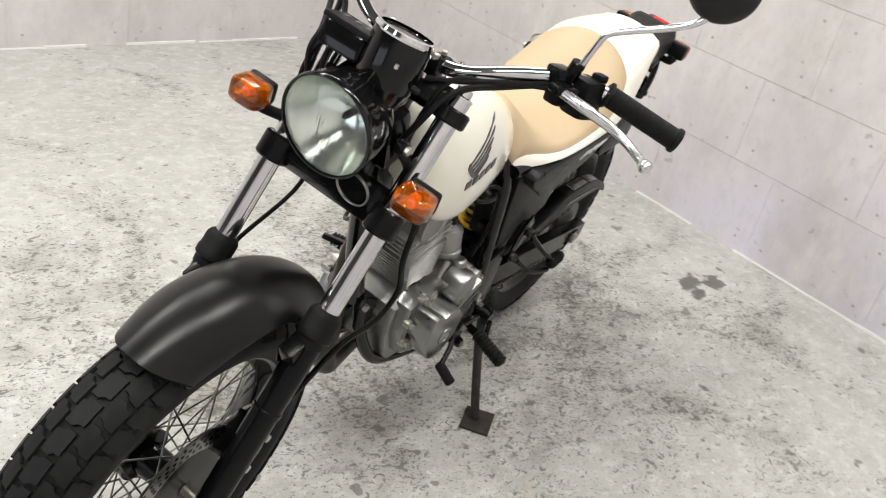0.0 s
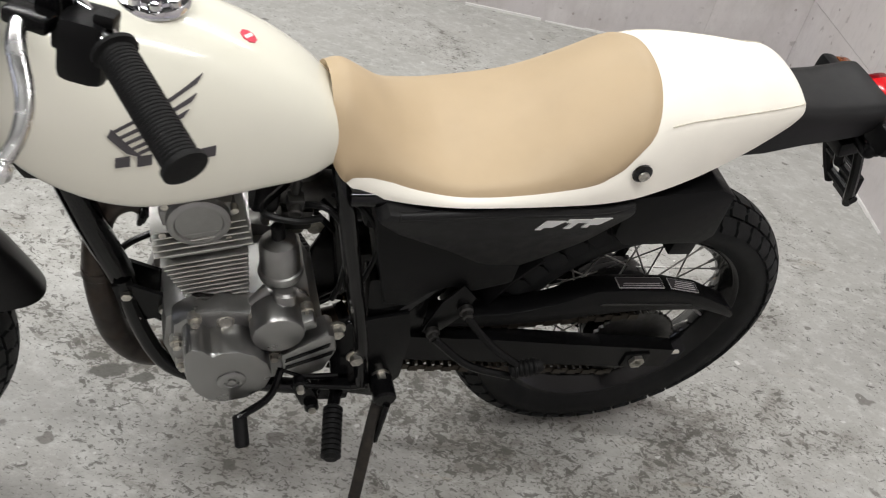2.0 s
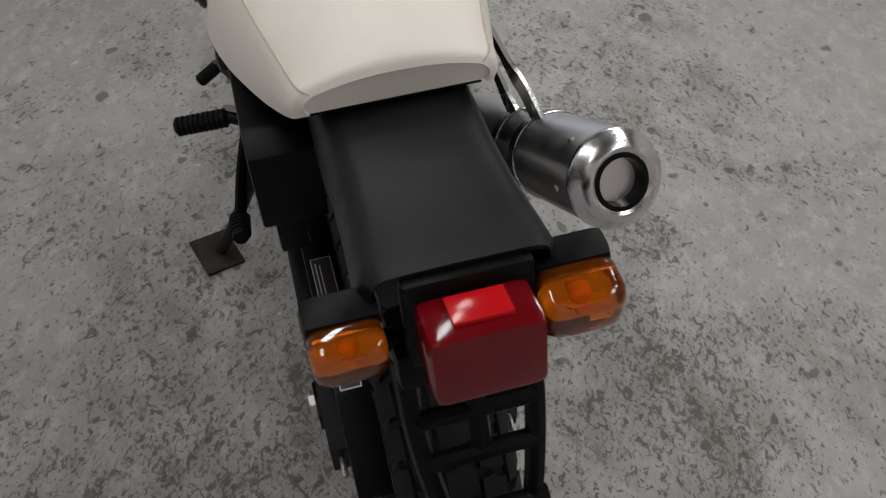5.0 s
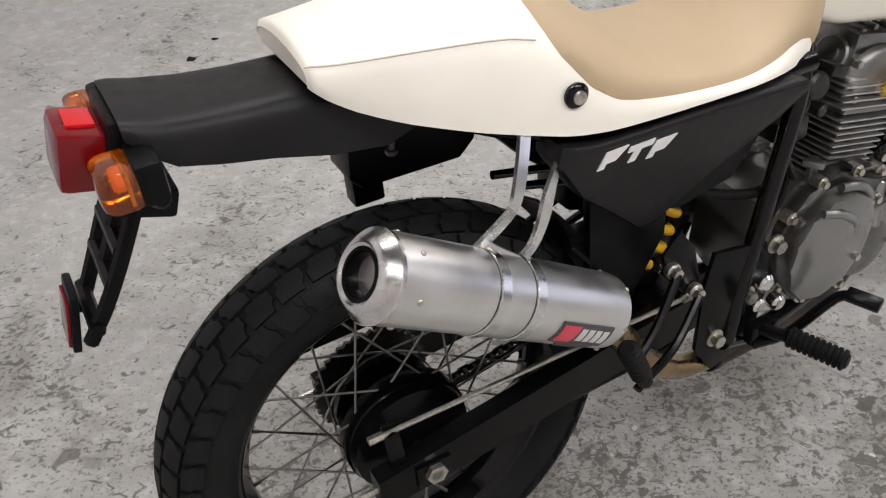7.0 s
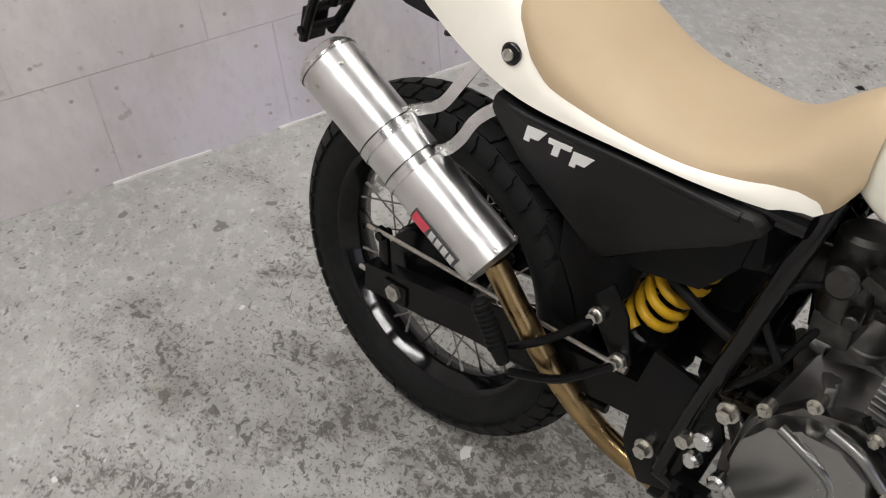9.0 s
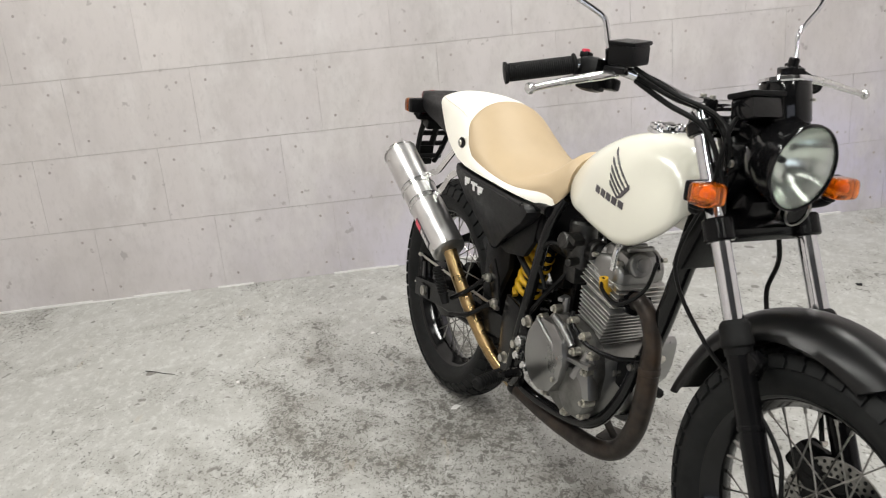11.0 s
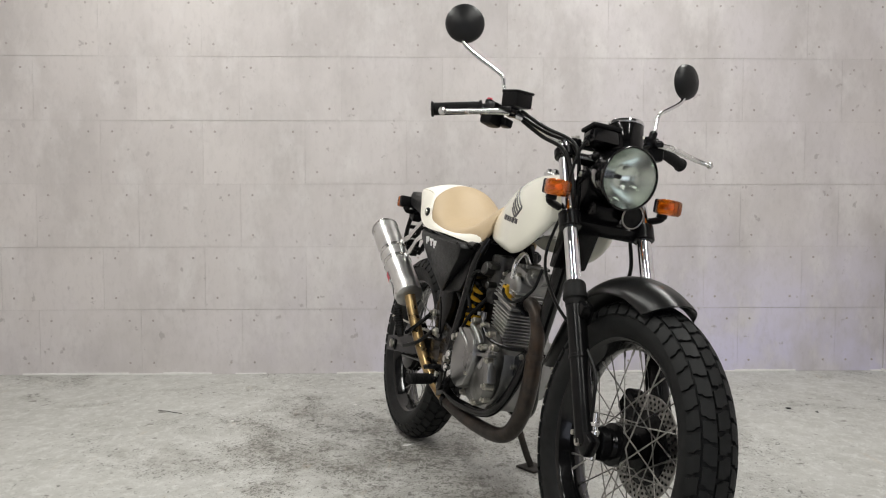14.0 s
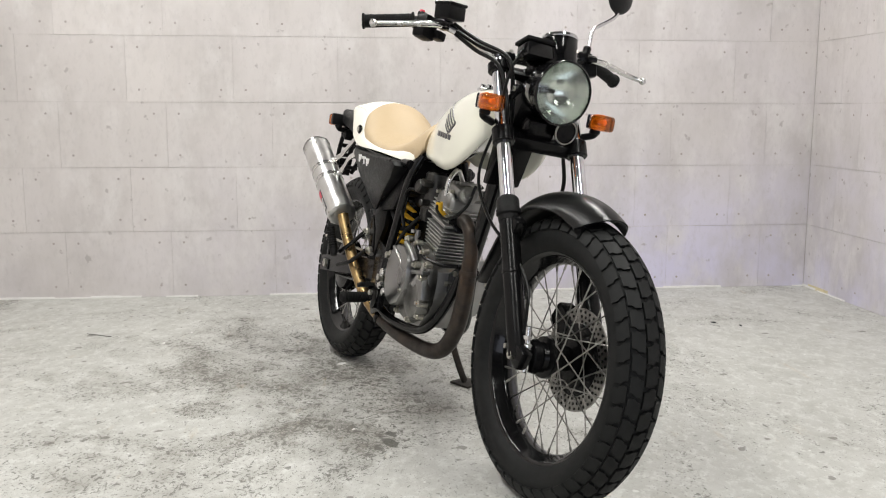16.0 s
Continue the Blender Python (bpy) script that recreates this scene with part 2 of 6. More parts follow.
        nt.links.new(ragged, ad.inputs[0])
        ad.inputs[1].default_value = 3.2
        nt.links.new(ln.outputs["Value"], ad.inputs[2])
        col = mix(ramp(ad.outputs[0], 2.95, 2.60, 0, 0.9), col, (0.10, 0.097, 0.085))
    nt.links.new(col, b.inputs["Base Color"])
    nt.links.new(ramp(tex(9, 5), 0.3, 0.7, 0.42, 0.72), b.inputs["Roughness"])
    bp = nt.nodes.new("ShaderNodeBump")
    bp.inputs["Strength"].default_value, bp.inputs["Distance"].default_value = 0.7, 0.003
    nt.links.new(tex(60, 8, 0.75, (1, 2, 1)), bp.inputs["Height"])
    nt.links.new(bp.outputs["Normal"], b.inputs["Normal"])
    return m


def wall_paper():
    m = bpy.data.materials.new("printed_concrete_wall")
    m.use_nodes = True
    nt = m.node_tree
    b = nt.nodes["Principled BSDF"]
    b.inputs["Roughness"].default_value = 0.62
    geo = nt.nodes.new("ShaderNodeNewGeometry")
    info = nt.nodes.new("ShaderNodeObjectInfo")

    def tex(scale, detail, rough=0.6, stretch=None):
        n = nt.nodes.new("ShaderNodeTexNoise")
        n.inputs["Scale"].default_value, n.inputs["Detail"].default_value, n.inputs["Roughness"].default_value = scale, detail, rough
        v = geo.outputs["Position"]
        if stretch:
            mp = nt.nodes.new("ShaderNodeMapping")
            mp.inputs["Scale"].default_value = stretch
            nt.links.new(v, mp.inputs["Vector"])
            v = mp.outputs["Vector"]
        nt.links.new(v, n.inputs["Vector"])
        return n.outputs["Fac"]

    def ramp(v, lo, hi, a=0.0, c=1.0):
        r = nt.nodes.new("ShaderNodeMapRange")
        r.inputs["From Min"].default_value, r.inputs["From Max"].default_value = lo, hi
        r.inputs["To Min"].default_value, r.inputs["To Max"].default_value = a, c
        nt.links.new(v, r.inputs["Value"])
        return r.outputs["Result"]

    def mix(f, a, c):
        x = nt.nodes.new("ShaderNodeMix")
        x.data_type = "RGBA"
        nt.links.new(f, x.inputs["Factor"])
        for slot, v in ((6, a), (7, c)):
            if isinstance(v, tuple):
                x.inputs[slot].default_value = (*v, 1)
            else:
                nt.links.new(v, x.inputs[slot])
        return x.outputs[2]

    col = mix(ramp(info.outputs["Random"], 0, 1), (0.575, 0.540, 0.524), (0.625, 0.588, 0.570))
    # bluish daylight painted into the wall colour, strongest low down and leftwards
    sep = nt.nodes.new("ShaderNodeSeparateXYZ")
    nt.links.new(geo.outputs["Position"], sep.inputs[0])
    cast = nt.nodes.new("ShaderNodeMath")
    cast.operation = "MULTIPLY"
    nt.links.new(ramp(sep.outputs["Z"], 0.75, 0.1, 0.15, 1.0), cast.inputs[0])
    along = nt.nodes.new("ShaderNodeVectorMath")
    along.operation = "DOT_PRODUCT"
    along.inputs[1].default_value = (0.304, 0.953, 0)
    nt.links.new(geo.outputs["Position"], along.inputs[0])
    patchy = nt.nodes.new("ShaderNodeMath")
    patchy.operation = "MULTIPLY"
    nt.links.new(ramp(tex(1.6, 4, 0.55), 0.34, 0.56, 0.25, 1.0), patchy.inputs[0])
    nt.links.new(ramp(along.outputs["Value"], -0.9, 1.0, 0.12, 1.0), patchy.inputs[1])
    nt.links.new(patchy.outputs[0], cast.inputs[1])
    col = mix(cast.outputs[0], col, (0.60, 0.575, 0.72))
    col = mix(ramp(tex(2.6, 6, 0.6, (1, 1, 0.6)), 0.42, 0.64, 0, 0.66), col, (0.440, 0.412, 0.398))
    col = mix(ramp(tex(5.0, 7, 0.66, (1, 1, 0.62)), 0.50, 0.66, 0, 0.58), col, (0.68, 0.655, 0.645))
    col = mix(ramp(tex(48, 6, 0.7, (1, 1, 0.5)), 0.50, 0.66, 0, 0.20), col, (0.38, 0.355, 0.35))
    col = mix(ramp(tex(21, 3, 0.5), 0.685, 0.73, 0, 0.5), col, (0.27, 0.24, 0.23))
    nt.links.new(col, b.inputs["Base Color"])
    return m


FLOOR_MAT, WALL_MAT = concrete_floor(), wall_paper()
GROUT = material("panel_joint", (0.495, 0.466, 0.448), 0.8, vary=0.1, scale=20)
HOLE = material("tie_hole", (0.37, 0.335, 0.32), 0.8, vary=0.2, scale=60)
CEILING_MAT = material("ceiling_paint", (0.10, 0.10, 0.098), 0.8, vary=0.05, scale=3)
TAPE = material("yellowed_tape", (0.60, 0.53, 0.34), 0.6, vary=0.15, scale=30)
TORN = material("torn_paper_edge", (0.74, 0.73, 0.71), 0.8, vary=0.05, scale=30)


# ---- geometry helpers ----
class Geo:
    def __init__(self):
        self.v, self.f = [], []

    def add(self, v, f):
        n = len(self.v)
        self.v += [Vector(p) for p in v]
        self.f += [tuple(i + n for i in q) for q in f]
        return self

    def join(self, *others):
        for g in others:
            self.add(g.v, g.f)
        return self

    def move(self, m):
        self.v = [m @ p for p in self.v]
        return self


def frame_of(d):
    d = Vector(d).normalized()
    up = Vector((0, 0, 1)) if abs(d.z) < 0.9 else Vector((1, 0, 0))
    s = d.cross(up).normalized()
    return d, s, s.cross(d)


def smooth_path(pts, n):
    pts = [Vector(p) for p in pts]
    if len(pts) < 3:
        return pts
    ext = [2 * pts[0] - pts[1]] + pts + [2 * pts[-1] - pts[-2]]
    out = []
    for i in range(1, len(ext) - 2):
        a, b, c, d = ext[i - 1:i + 3]
        for k in range(n):
            t = k / n
            out.append(0.5 * (2 * b + (c - a) * t + (2 * a - 5 * b + 4 * c - d) * t * t + (3 * b - a - 3 * c + d) * t ** 3))
    out.append(pts[-1])
    return out


def tube(pts, r, seg=12, n=6, radii=None, cap=True):
    """A round bar along a smooth path."""
    path = smooth_path(pts, n)
    g, rings = Geo(), []
    side = None
    for i, p in enumerate(path):
        d = path[min(i + 1, len(path) - 1)] - path[max(i - 1, 0)]
        d.normalize()
        if side is None:
            side = frame_of(d)[1]
        side = (side - d * side.dot(d)).normalized()
        up = side.cross(d)
        t = i / (len(path) - 1)
        rr = r if radii is None else float(np.interp(t, np.linspace(0, 1, len(radii)), radii))
        rings.append([p + rr * (math.cos(a) * side + math.sin(a) * up) for a in (2 * math.pi * k / seg for k in range(seg))])
    v = [q for ring in rings for q in ring]
    f = [(i * seg + k, i * seg + (k + 1) % seg, (i + 1) * seg + (k + 1) % seg, (i + 1) * seg + k) for i in range(len(rings) - 1) for k in range(seg)]
    if cap:
        f += [tuple(reversed(range(seg))), tuple(range((len(rings) - 1) * seg, len(rings) * seg))]
    return g.add(v, f)


def lathe(origin, axis, profile, seg=32, cap=True):
    """Turns (distance along axis, radius) pairs round the axis."""
    o = Vector(origin)
    d, s, u = frame_of(axis)
    v, f = [], []
    for t, r in profile:
        v += [o + d * t + max(r, 1e-5) * (math.cos(a) * s + math.sin(a) * u) for a in (2 * math.pi * k / seg for k in range(seg))]
    n = len(profile)
    f = [(i * seg + (k + 1) % seg, i * seg + k, (i + 1) * seg + k, (i + 1) * seg + (k + 1) % seg) for i in range(n - 1) for k in range(seg)]
    if cap:
        f += [tuple(range(seg)), tuple(reversed(range((n - 1) * seg, n * seg)))]
    return Geo().add(v, f)


def rod(a, b, r, seg=12, bevel=0.0):
    a, b = Vector(a), Vector(b)
    ln = (b - a).length
    e = min(bevel, r * 0.6, ln * 0.3)
    prof = [(0, r), (ln, r)] if not e else [(0, r - e), (e, r), (ln - e, r), (ln, r - e)]
    return lathe(a, b - a, prof, seg)


def block(size, at, rot=(0, 0, 0), bevel=0.004, taper=(1.0, 1.0)):
    """A bevelled box; taper scales x and y of the top."""
    bm = bmesh.new()
    bmesh.ops.create_cube(bm, size=1)
    for q in bm.verts:
        k = q.co.z + 0.5
        q.co = Vector((q.co.x * size[0] * (1 + (taper[0] - 1) * k), q.co.y * size[1] * (1 + (taper[1] - 1) * k), q.co.z * size[2]))
    if bevel:
        bmesh.ops.bevel(bm, geom=bm.edges[:], offset=min(bevel, min(size) * 0.45), segments=2, affect="EDGES", profile=0.6)
    m = pose(*at, *rot)
    bm.verts.index_update()
    g = Geo().add([m @ q.co for q in bm.verts], [[q.index for q in fc.verts] for fc in bm.faces])
    bm.free()
    return g


def plate(poly, y0, y1, bevel=0.003, axis="y"):
    """A flat shape in x and z given a thickness from y0 to y1."""
    bm = bmesh.new()
    vs = [bm.verts.new((x, y0, z)) for x, z in poly]
    face = bm.faces.new(vs)
    ext = bmesh.ops.extrude_face_region(bm, geom=[face])
    for q in ext["geom"]:
        if isinstance(q, bmesh.types.BMVert):
            q.co.y = y1
    bmesh.ops.recalc_face_normals(bm, faces=bm.faces[:])
    if bevel:
        bmesh.ops.bevel(bm, geom=[e for e in bm.edges], offset=bevel, segments=2, affect="EDGES", profile=0.6, clamp_overlap=True)
    bm.verts.index_update()
    g = Geo().add([q.co.copy() for q in bm.verts], [[q.index for q in fc.verts] for fc in bm.faces])
    bm.free()
    return g


def loft(sections, closed=False, cap=True):
    n = len(sections[0])
    v = [p for s in sections for p in s]
    f = []
    for i in range(len(sections) - 1):
        for k in range(n if closed else n - 1):
            a, b = i * n + k, i * n + (k + 1) % n
            f.append((a, b, b + n, a + n))
    if cap and closed:
        f += [tuple(reversed(range(n))), tuple(range((len(sections) - 1) * n, len(sections) * n))]
    return Geo().add(v, f)


def mesh_of(name, geo, mat, angle=38):
    me = bpy.data.meshes.new(name)
    me.from_pydata([tuple(p) for p in geo.v], [], geo.f)
    bm = bmesh.new()
    bm.from_mesh(me)
    bmesh.ops.recalc_face_normals(bm, faces=bm.faces[:])
    bm.to_mesh(me)
    bm.free()
    me.polygons.foreach_set("use_smooth", [True] * len(me.polygons))
    me.set_sharp_from_angle(angle=radians(angle))
    me.materials.append(mat)
    return me


def part(name, geo, mat, parent, label="", angle=38):
    o = new(name, mesh_of(name, geo, mat, angle))
    o.parent = parent
    if label:
        tagged(o, label)
    return o


def again(name, mesh, parent, m=None):
    o = new(name, mesh)
    o.parent = parent
    if m is not None:
        o.matrix_basis = m
    return o


def setting(name, geo, mat, label, m=ROOM):
    o = new(name, mesh_of(name, geo, mat))
    o.matrix_world = m
    return tagged(o, label, kind="structure")


def slab(a0, a1, b0, b1, z0, z1):
    v = [(a, b, z) for a in (a0, a1) for b in (b0, b1) for z in (z0, z1)]
    return Geo().add(v, [(0, 1, 3, 2), (4, 6, 7, 5), (0, 4, 5, 1), (2, 3, 7, 6), (0, 2, 6, 4), (1, 5, 7, 3)])


# ---- the room ----
T = 0.15
setting("floor", slab(REAR - T, FRONT + T, RIGHT - T, LEFT + T, -0.12, 0), FLOOR_MAT, "worn grey concrete floor with dark stains")
setting("ceiling", slab(REAR - T, FRONT + T, RIGHT - T, LEFT + T, HIGH, HIGH + 0.1), CEILING_MAT, "plain dark grey ceiling over the garage")
rear = setting("wall_rear", slab(REAR - T, REAR - 0.0022, RIGHT - T, LEFT + T, 0, HIGH), GROUT, "grey wall papered with printed concrete panels")
side_r = setting("wall_right", slab(REAR, FRONT, RIGHT - T, RIGHT - 0.0022, 0, HIGH), GROUT, "grey wall papered with printed concrete panels")
side_l = setting("wall_left", slab(REAR, FRONT, LEFT + 0.0022, LEFT + T, 0, HIGH), GROUT, "grey wall papered with printed concrete panels")
# unseen wall, added to close the room, kept dark to deepen reflections
setting("wall_front", slab(FRONT, FRONT + T, RIGHT - T, LEFT + T, 0, HIGH), CEILING_MAT, "plain dark grey wall closing the garage")

rnd = random.Random(5)
for side in ("rear", "right", "left"):
    g, u, end = Geo(), (RIGHT if side == "rear" else REAR), (LEFT if side == "rear" else 3.4)
    while u < end:
        v = min(end, u + rnd.uniform(0.05, 0.35))
        h, d = rnd.uniform(0.004, 0.010), rnd.uniform(0.004, 0.009)
        if rnd.random() < 0.82:
            g.join(slab(REAR, REAR + d, u, v, 0, h) if side == "rear" else slab(u, v, RIGHT, RIGHT + d, 0, h) if side == "right" else slab(u, v, LEFT - d, LEFT, 0, h))
        u = v + rnd.choice((0.0, 0.0, 0.02))
    setting("trim_" + side, g, TORN, "thin torn white paper edge along the floor")
setting("trim_tape", slab(REAR + 0.06, REAR + 0.24, LEFT - 0.004, LEFT, 0.001, 0.018), TAPE, "short strip of yellowed tape along the floor")

# ---- motorcycle ----
bike = tagged(new("motorcycle"), "cream and black motorcycle with tan seat leaning on its side stand", "motorcycle")
bike.matrix_world = Matrix.Rotation(-LEAN, 4, "X")
RAKE = radians(25.8)
AXIS = Vector((-math.sin(RAKE), 0, math.cos(RAKE)))
STEER = Matrix.Translation((1.475, 0.019, 0)) @ Matrix.Rotation(radians(2.6), 4, AXIS) @ Matrix.Translation((-1.475, 0, 0))
BARS_AT = Matrix.Translation((1.475, 0.007, 0)) @ Matrix.Rotation(radians(2.0), 4, AXIS) @ Matrix.Translation((-1.475, 0, 0))
RO = 0.320
AXLE_F, AXLE_R = Vector((1.341, 0, 0.3235)), Vector((0, 0, RO))


def fork_x(z):
    return 1.181 - (z - 0.66) * math.tan(RAKE)


# wheels, built round the origin with the axle along y
def tyre_geo():
    prof = []
    for i in range(25):
        b = -1 + 2 * i / 24
        ang = b * 2.05
        y = 0.0585 * math.sin(min(abs(ang), 1.62)) * (1 if b > 0 else -1)
        r = RO - 0.006 - 0.050 * (1 - math.cos(min(abs(ang), 1.62)))
        if abs(ang) > 1.62:
            k = (abs(ang) - 1.62) / (2.05 - 1.62)
            y = (0.0585 - 0.020 * k * k) * (1 if b > 0 else -1)
            r = RO - 0.006 - 0.0525 - 0.032 * k
        prof.append((y, r))
    n, seg = len(prof), 96
    v = [(r * math.cos(a), y, r * math.sin(a)) for y, r in prof for a in (2 * math.pi * k / seg for k in range(seg))]
    f = [(i * seg + k, i * seg + (k + 1) % seg, (i + 1) * seg + (k + 1) % seg, (i + 1) * seg + k) for i in range(n - 1) for k in range(seg)]
    g = Geo().add(v, f)

    return g


def rim_geo():
    prof = [(-0.036, 0.238), (-0.039, 0.242), (-0.041, 0.238), (-0.040, 0.229), (-0.034, 0.222), (-0.022, 0.218), (-0.014, 0.209), (0, 0.206), (0.014, 0.209), (0.022, 0.218), (0.034, 0.222), (0.040, 0.229), (0.041, 0.238), (0.039, 0.242), (0.036, 0.238)]
    return lathe((0, 0, 0), (0, 1, 0), prof, 96, cap=False)


TREAD_SHIFT = (0.0, 0.5, 0.0, 0.5, 0.0)


def tread_mesh(c, step):
    """One angular tread block of column c, at angle 0."""
    def on(t, b, h):
        ang = b * 1.30
        y = (0.0585 + h * 0.9) * math.sin(ang)
        r = RO - 0.006 - 0.050 * (1 - math.cos(ang)) + h * math.cos(ang)
        return (r * math.cos(t), y, r * math.sin(t))
    mid, half = (c - 2) * 0.395, 0.190
    turn = -1 if c % 2 else 1
    shape = [(-0.465, -0.90), (-0.465, 0.00), (-0.33, 0.42), (-0.30, 0.93), (0.00, 0.93), (0.465, 0.90), (0.465, 0.00), (0.33, -0.42), (0.30, -0.93), (0.00, -0.93)]
    shape = [(x, y * turn * (1.18 if y * turn * (c - 2) > 0 and c in (0, 4) else 1)) for x, y in shape]
    if turn < 0:
        shape.reverse()
    n = len(shape)
    low = [on(x * step, mid + y * half, -0.001) for x, y in shape]
    rim = [on(x * 0.985 * step, mid + y * 0.98 * half, 0.0052) for x, y in shape]
    top = [on(x * 0.965 * step, mid + y * 0.955 * half, 0.0059) for x, y in shape]
    sides = [(k + i, k + (i + 1) % n, k + n + (i + 1) % n, k + n + i) for k in (0, n) for i in range(n)]
    fan = [(2 * n + i, 2 * n + (i + 1) % n, 3 * n) for i in range(n)]
    return mesh_of("tread_block", Geo().add(low + rim + top + [on(0, mid, 0.0060)], sides + fan), RUBBER, 25)


TREAD = 46
BLOCKS = [tread_mesh(c, 2 * math.pi / TREAD) for c in range(5)]
TYRE_MESH = mesh_of("tyre", tyre_geo(), RUBBER, 30)
RIM_MESH = mesh_of("rim", rim_geo(), GLOSS_BLACK)


def spoke_mesh(r_hub, y_hub, lead, y_rim):
    a = (r_hub * math.cos(lead), y_hub, r_hub * math.sin(lead))
    b = (0.208, y_rim, 0)
    g = rod(a, b, 0.0017, 6)
    nb = Vector(b) - (Vector(b) - Vector(a)).normalized() * 0.014
    return mesh_of("spoke", g.join(rod(nb, b, 0.0030, 6)), STEEL)


def wheel(name, m, r_hub, y_hub, label):
    w = new(name, RIM_MESH)
    w.parent = bike
    w.matrix_basis = m
    tagged(w, label)
    tagged(again("tyre", TYRE_MESH, w), "black block-pattern rubber tyre")
    for c in range(5):
        for k in range(TREAD):
            again("tread_block", BLOCKS[c], w, Matrix.Rotation(-(k + TREAD_SHIFT[c]) * 2 * math.pi / TREAD, 4, "Y"))
    kinds = [spoke_mesh(r_hub, s * y_hub, s2 * radians(68), s * -0.006) for s in (1, -1) for s2 in (1, -1)]
    for i in range(36):
        o = again("spoke", kinds[i % 4], w, Matrix.Rotation(-2 * math.pi * i / 36, 4, "Y"))
    return w


front = wheel("front_wheel", STEER @ Matrix.Translation(AXLE_F) @ Matrix.Diagonal((1.013, 0.96, 1.013, 1)), 0.050, 0.036, "black-rimmed wire-spoked front wheel")
back = wheel("rear_wheel", Matrix.Translation(AXLE_R) @ Matrix.Rotation(0.06, 4, "Y"), 0.075, 0.040, "black-rimmed wire-spoked rear wheel")
part("hub", lathe((0, -0.06, 0), (0, 1, 0), [(0, 0.018), (0.006, 0.030), (0.016, 0.034), (0.020, 0.046), (0.030, 0.047), (0.034, 0.028), (0.085, 0.028), (0.090, 0.047), (0.098, 0.047), (0.100, 0.034), (0.115, 0.034), (0.118, 0.015)], 32), BLACK, front)


def disc_geo(y, r_in, r_out, thick=0.004):
    g, seg = Geo(), 60
    rings = [(r_in, y), (r_out, y), (r_out, y + thick), (r_in, y + thick)]
    v, f = [], []
    for r, yy in rings:
        for k in range(seg):
            wob = 0.002 * math.sin(k * 0.6) if r == r_in else 0
            a = 2 * math.pi * k / seg
            v.append(((r + wob) * math.cos(a), yy, (r + wob) * math.sin(a)))
    for i in range(4):
        j = (i + 1) % 4
        f += [(i * seg + k, i * seg + (k + 1) % seg, j * seg + (k + 1) % seg, j * seg + k) for k in range(seg)]
    return g.add(v, f)


part("brake_disc", disc_geo(0.052, 0.078, 0.115), STEEL, front, "drilled steel brake disc")
holes = Geo()
for k in range(40):
    for j, r in enumerate((0.086, 0.097, 0.108)):
        a = 2 * math.pi * (k + 0.33 * j) / 40
        for y in (0.0515, 0.0562):
            holes.join(lathe((r * math.cos(a), y - 0.0003, r * math.sin(a)), (0, 1, 0), [(0, 0.0036), (0.0006, 0.0036)], 8))
tagged(part("disc_drilling", holes, BLACK, front), kind="stuff")
part("disc_carrier", lathe((0, 0.048, 0), (0, 1, 0), [(0, 0.038), (0.003, 0.081), (0.007, 0.081), (0.010, 0.036)], 32), BLACK, front)
drive = part("speedometer_drive", lathe((0, -0.083, 0), (0, 1, 0), [(0, 0.012), (0.003, 0.034), (0.020, 0.038), (0.026, 0.030)], 24), BLACK, front, "black speedometer drive with silver cable box")
part("cable_box", rod((0.012, -0.094, -0.034), (0.008, -0.094, 0.030), 0.0130, 14, 0.003).join(rod((0.008, -0.094, 0.028), (0.002, -0.094, 0.066), 0.0090, 12, 0.002), rod((0.006, -0.094, 0.036), (0.005, -0.094, 0.046), 0.0120, 6, 0.001)), LEVER, drive, "silver cable box")
part("front_axle", rod((0, -0.124, 0), (0, 0.124, 0), 0.0085, 14), ZINC, front)
# rear hub with drum and sprocket
part("hub", lathe((0, -0.045, 0), (0, 1, 0), [(0, 0.085), (0.004, 0.088), (0.028, 0.088), (0.032, 0.08), (0.036, 0.045), (0.07, 0.045), (0.075, 0.072), (0.085, 0.072), (0.09, 0.05)], 36), BLACK, back)
part("brake_panel", lathe((0, -0.072, 0), (0, 1, 0), [(0, 0.020), (0.003, 0.030), (0.010, 0.055), (0.014, 0.082), (0.026, 0.085)], 36), BLACK, back, "black drum brake panel")
spr = []
for k in range(84):
    r = 0.088 if k % 2 == 0 else 0.0825
    spr.append((r * math.cos(2 * math.pi * k / 84), r * math.sin(2 * math.pi * k / 84)))
part("sprocket", plate(spr, 0.074, 0.080, 0), DARK_ALLOY, back)
part("rear_axle", rod((0, -0.128, 0), (0, 0.128, 0), 0.0085, 14).join(rod((0, -0.128, 0), (0, -0.114, 0), 0.015, 6), rod((0, 0.114, 0), (0, 0.128, 0), 0.015, 6)), ZINC, back)

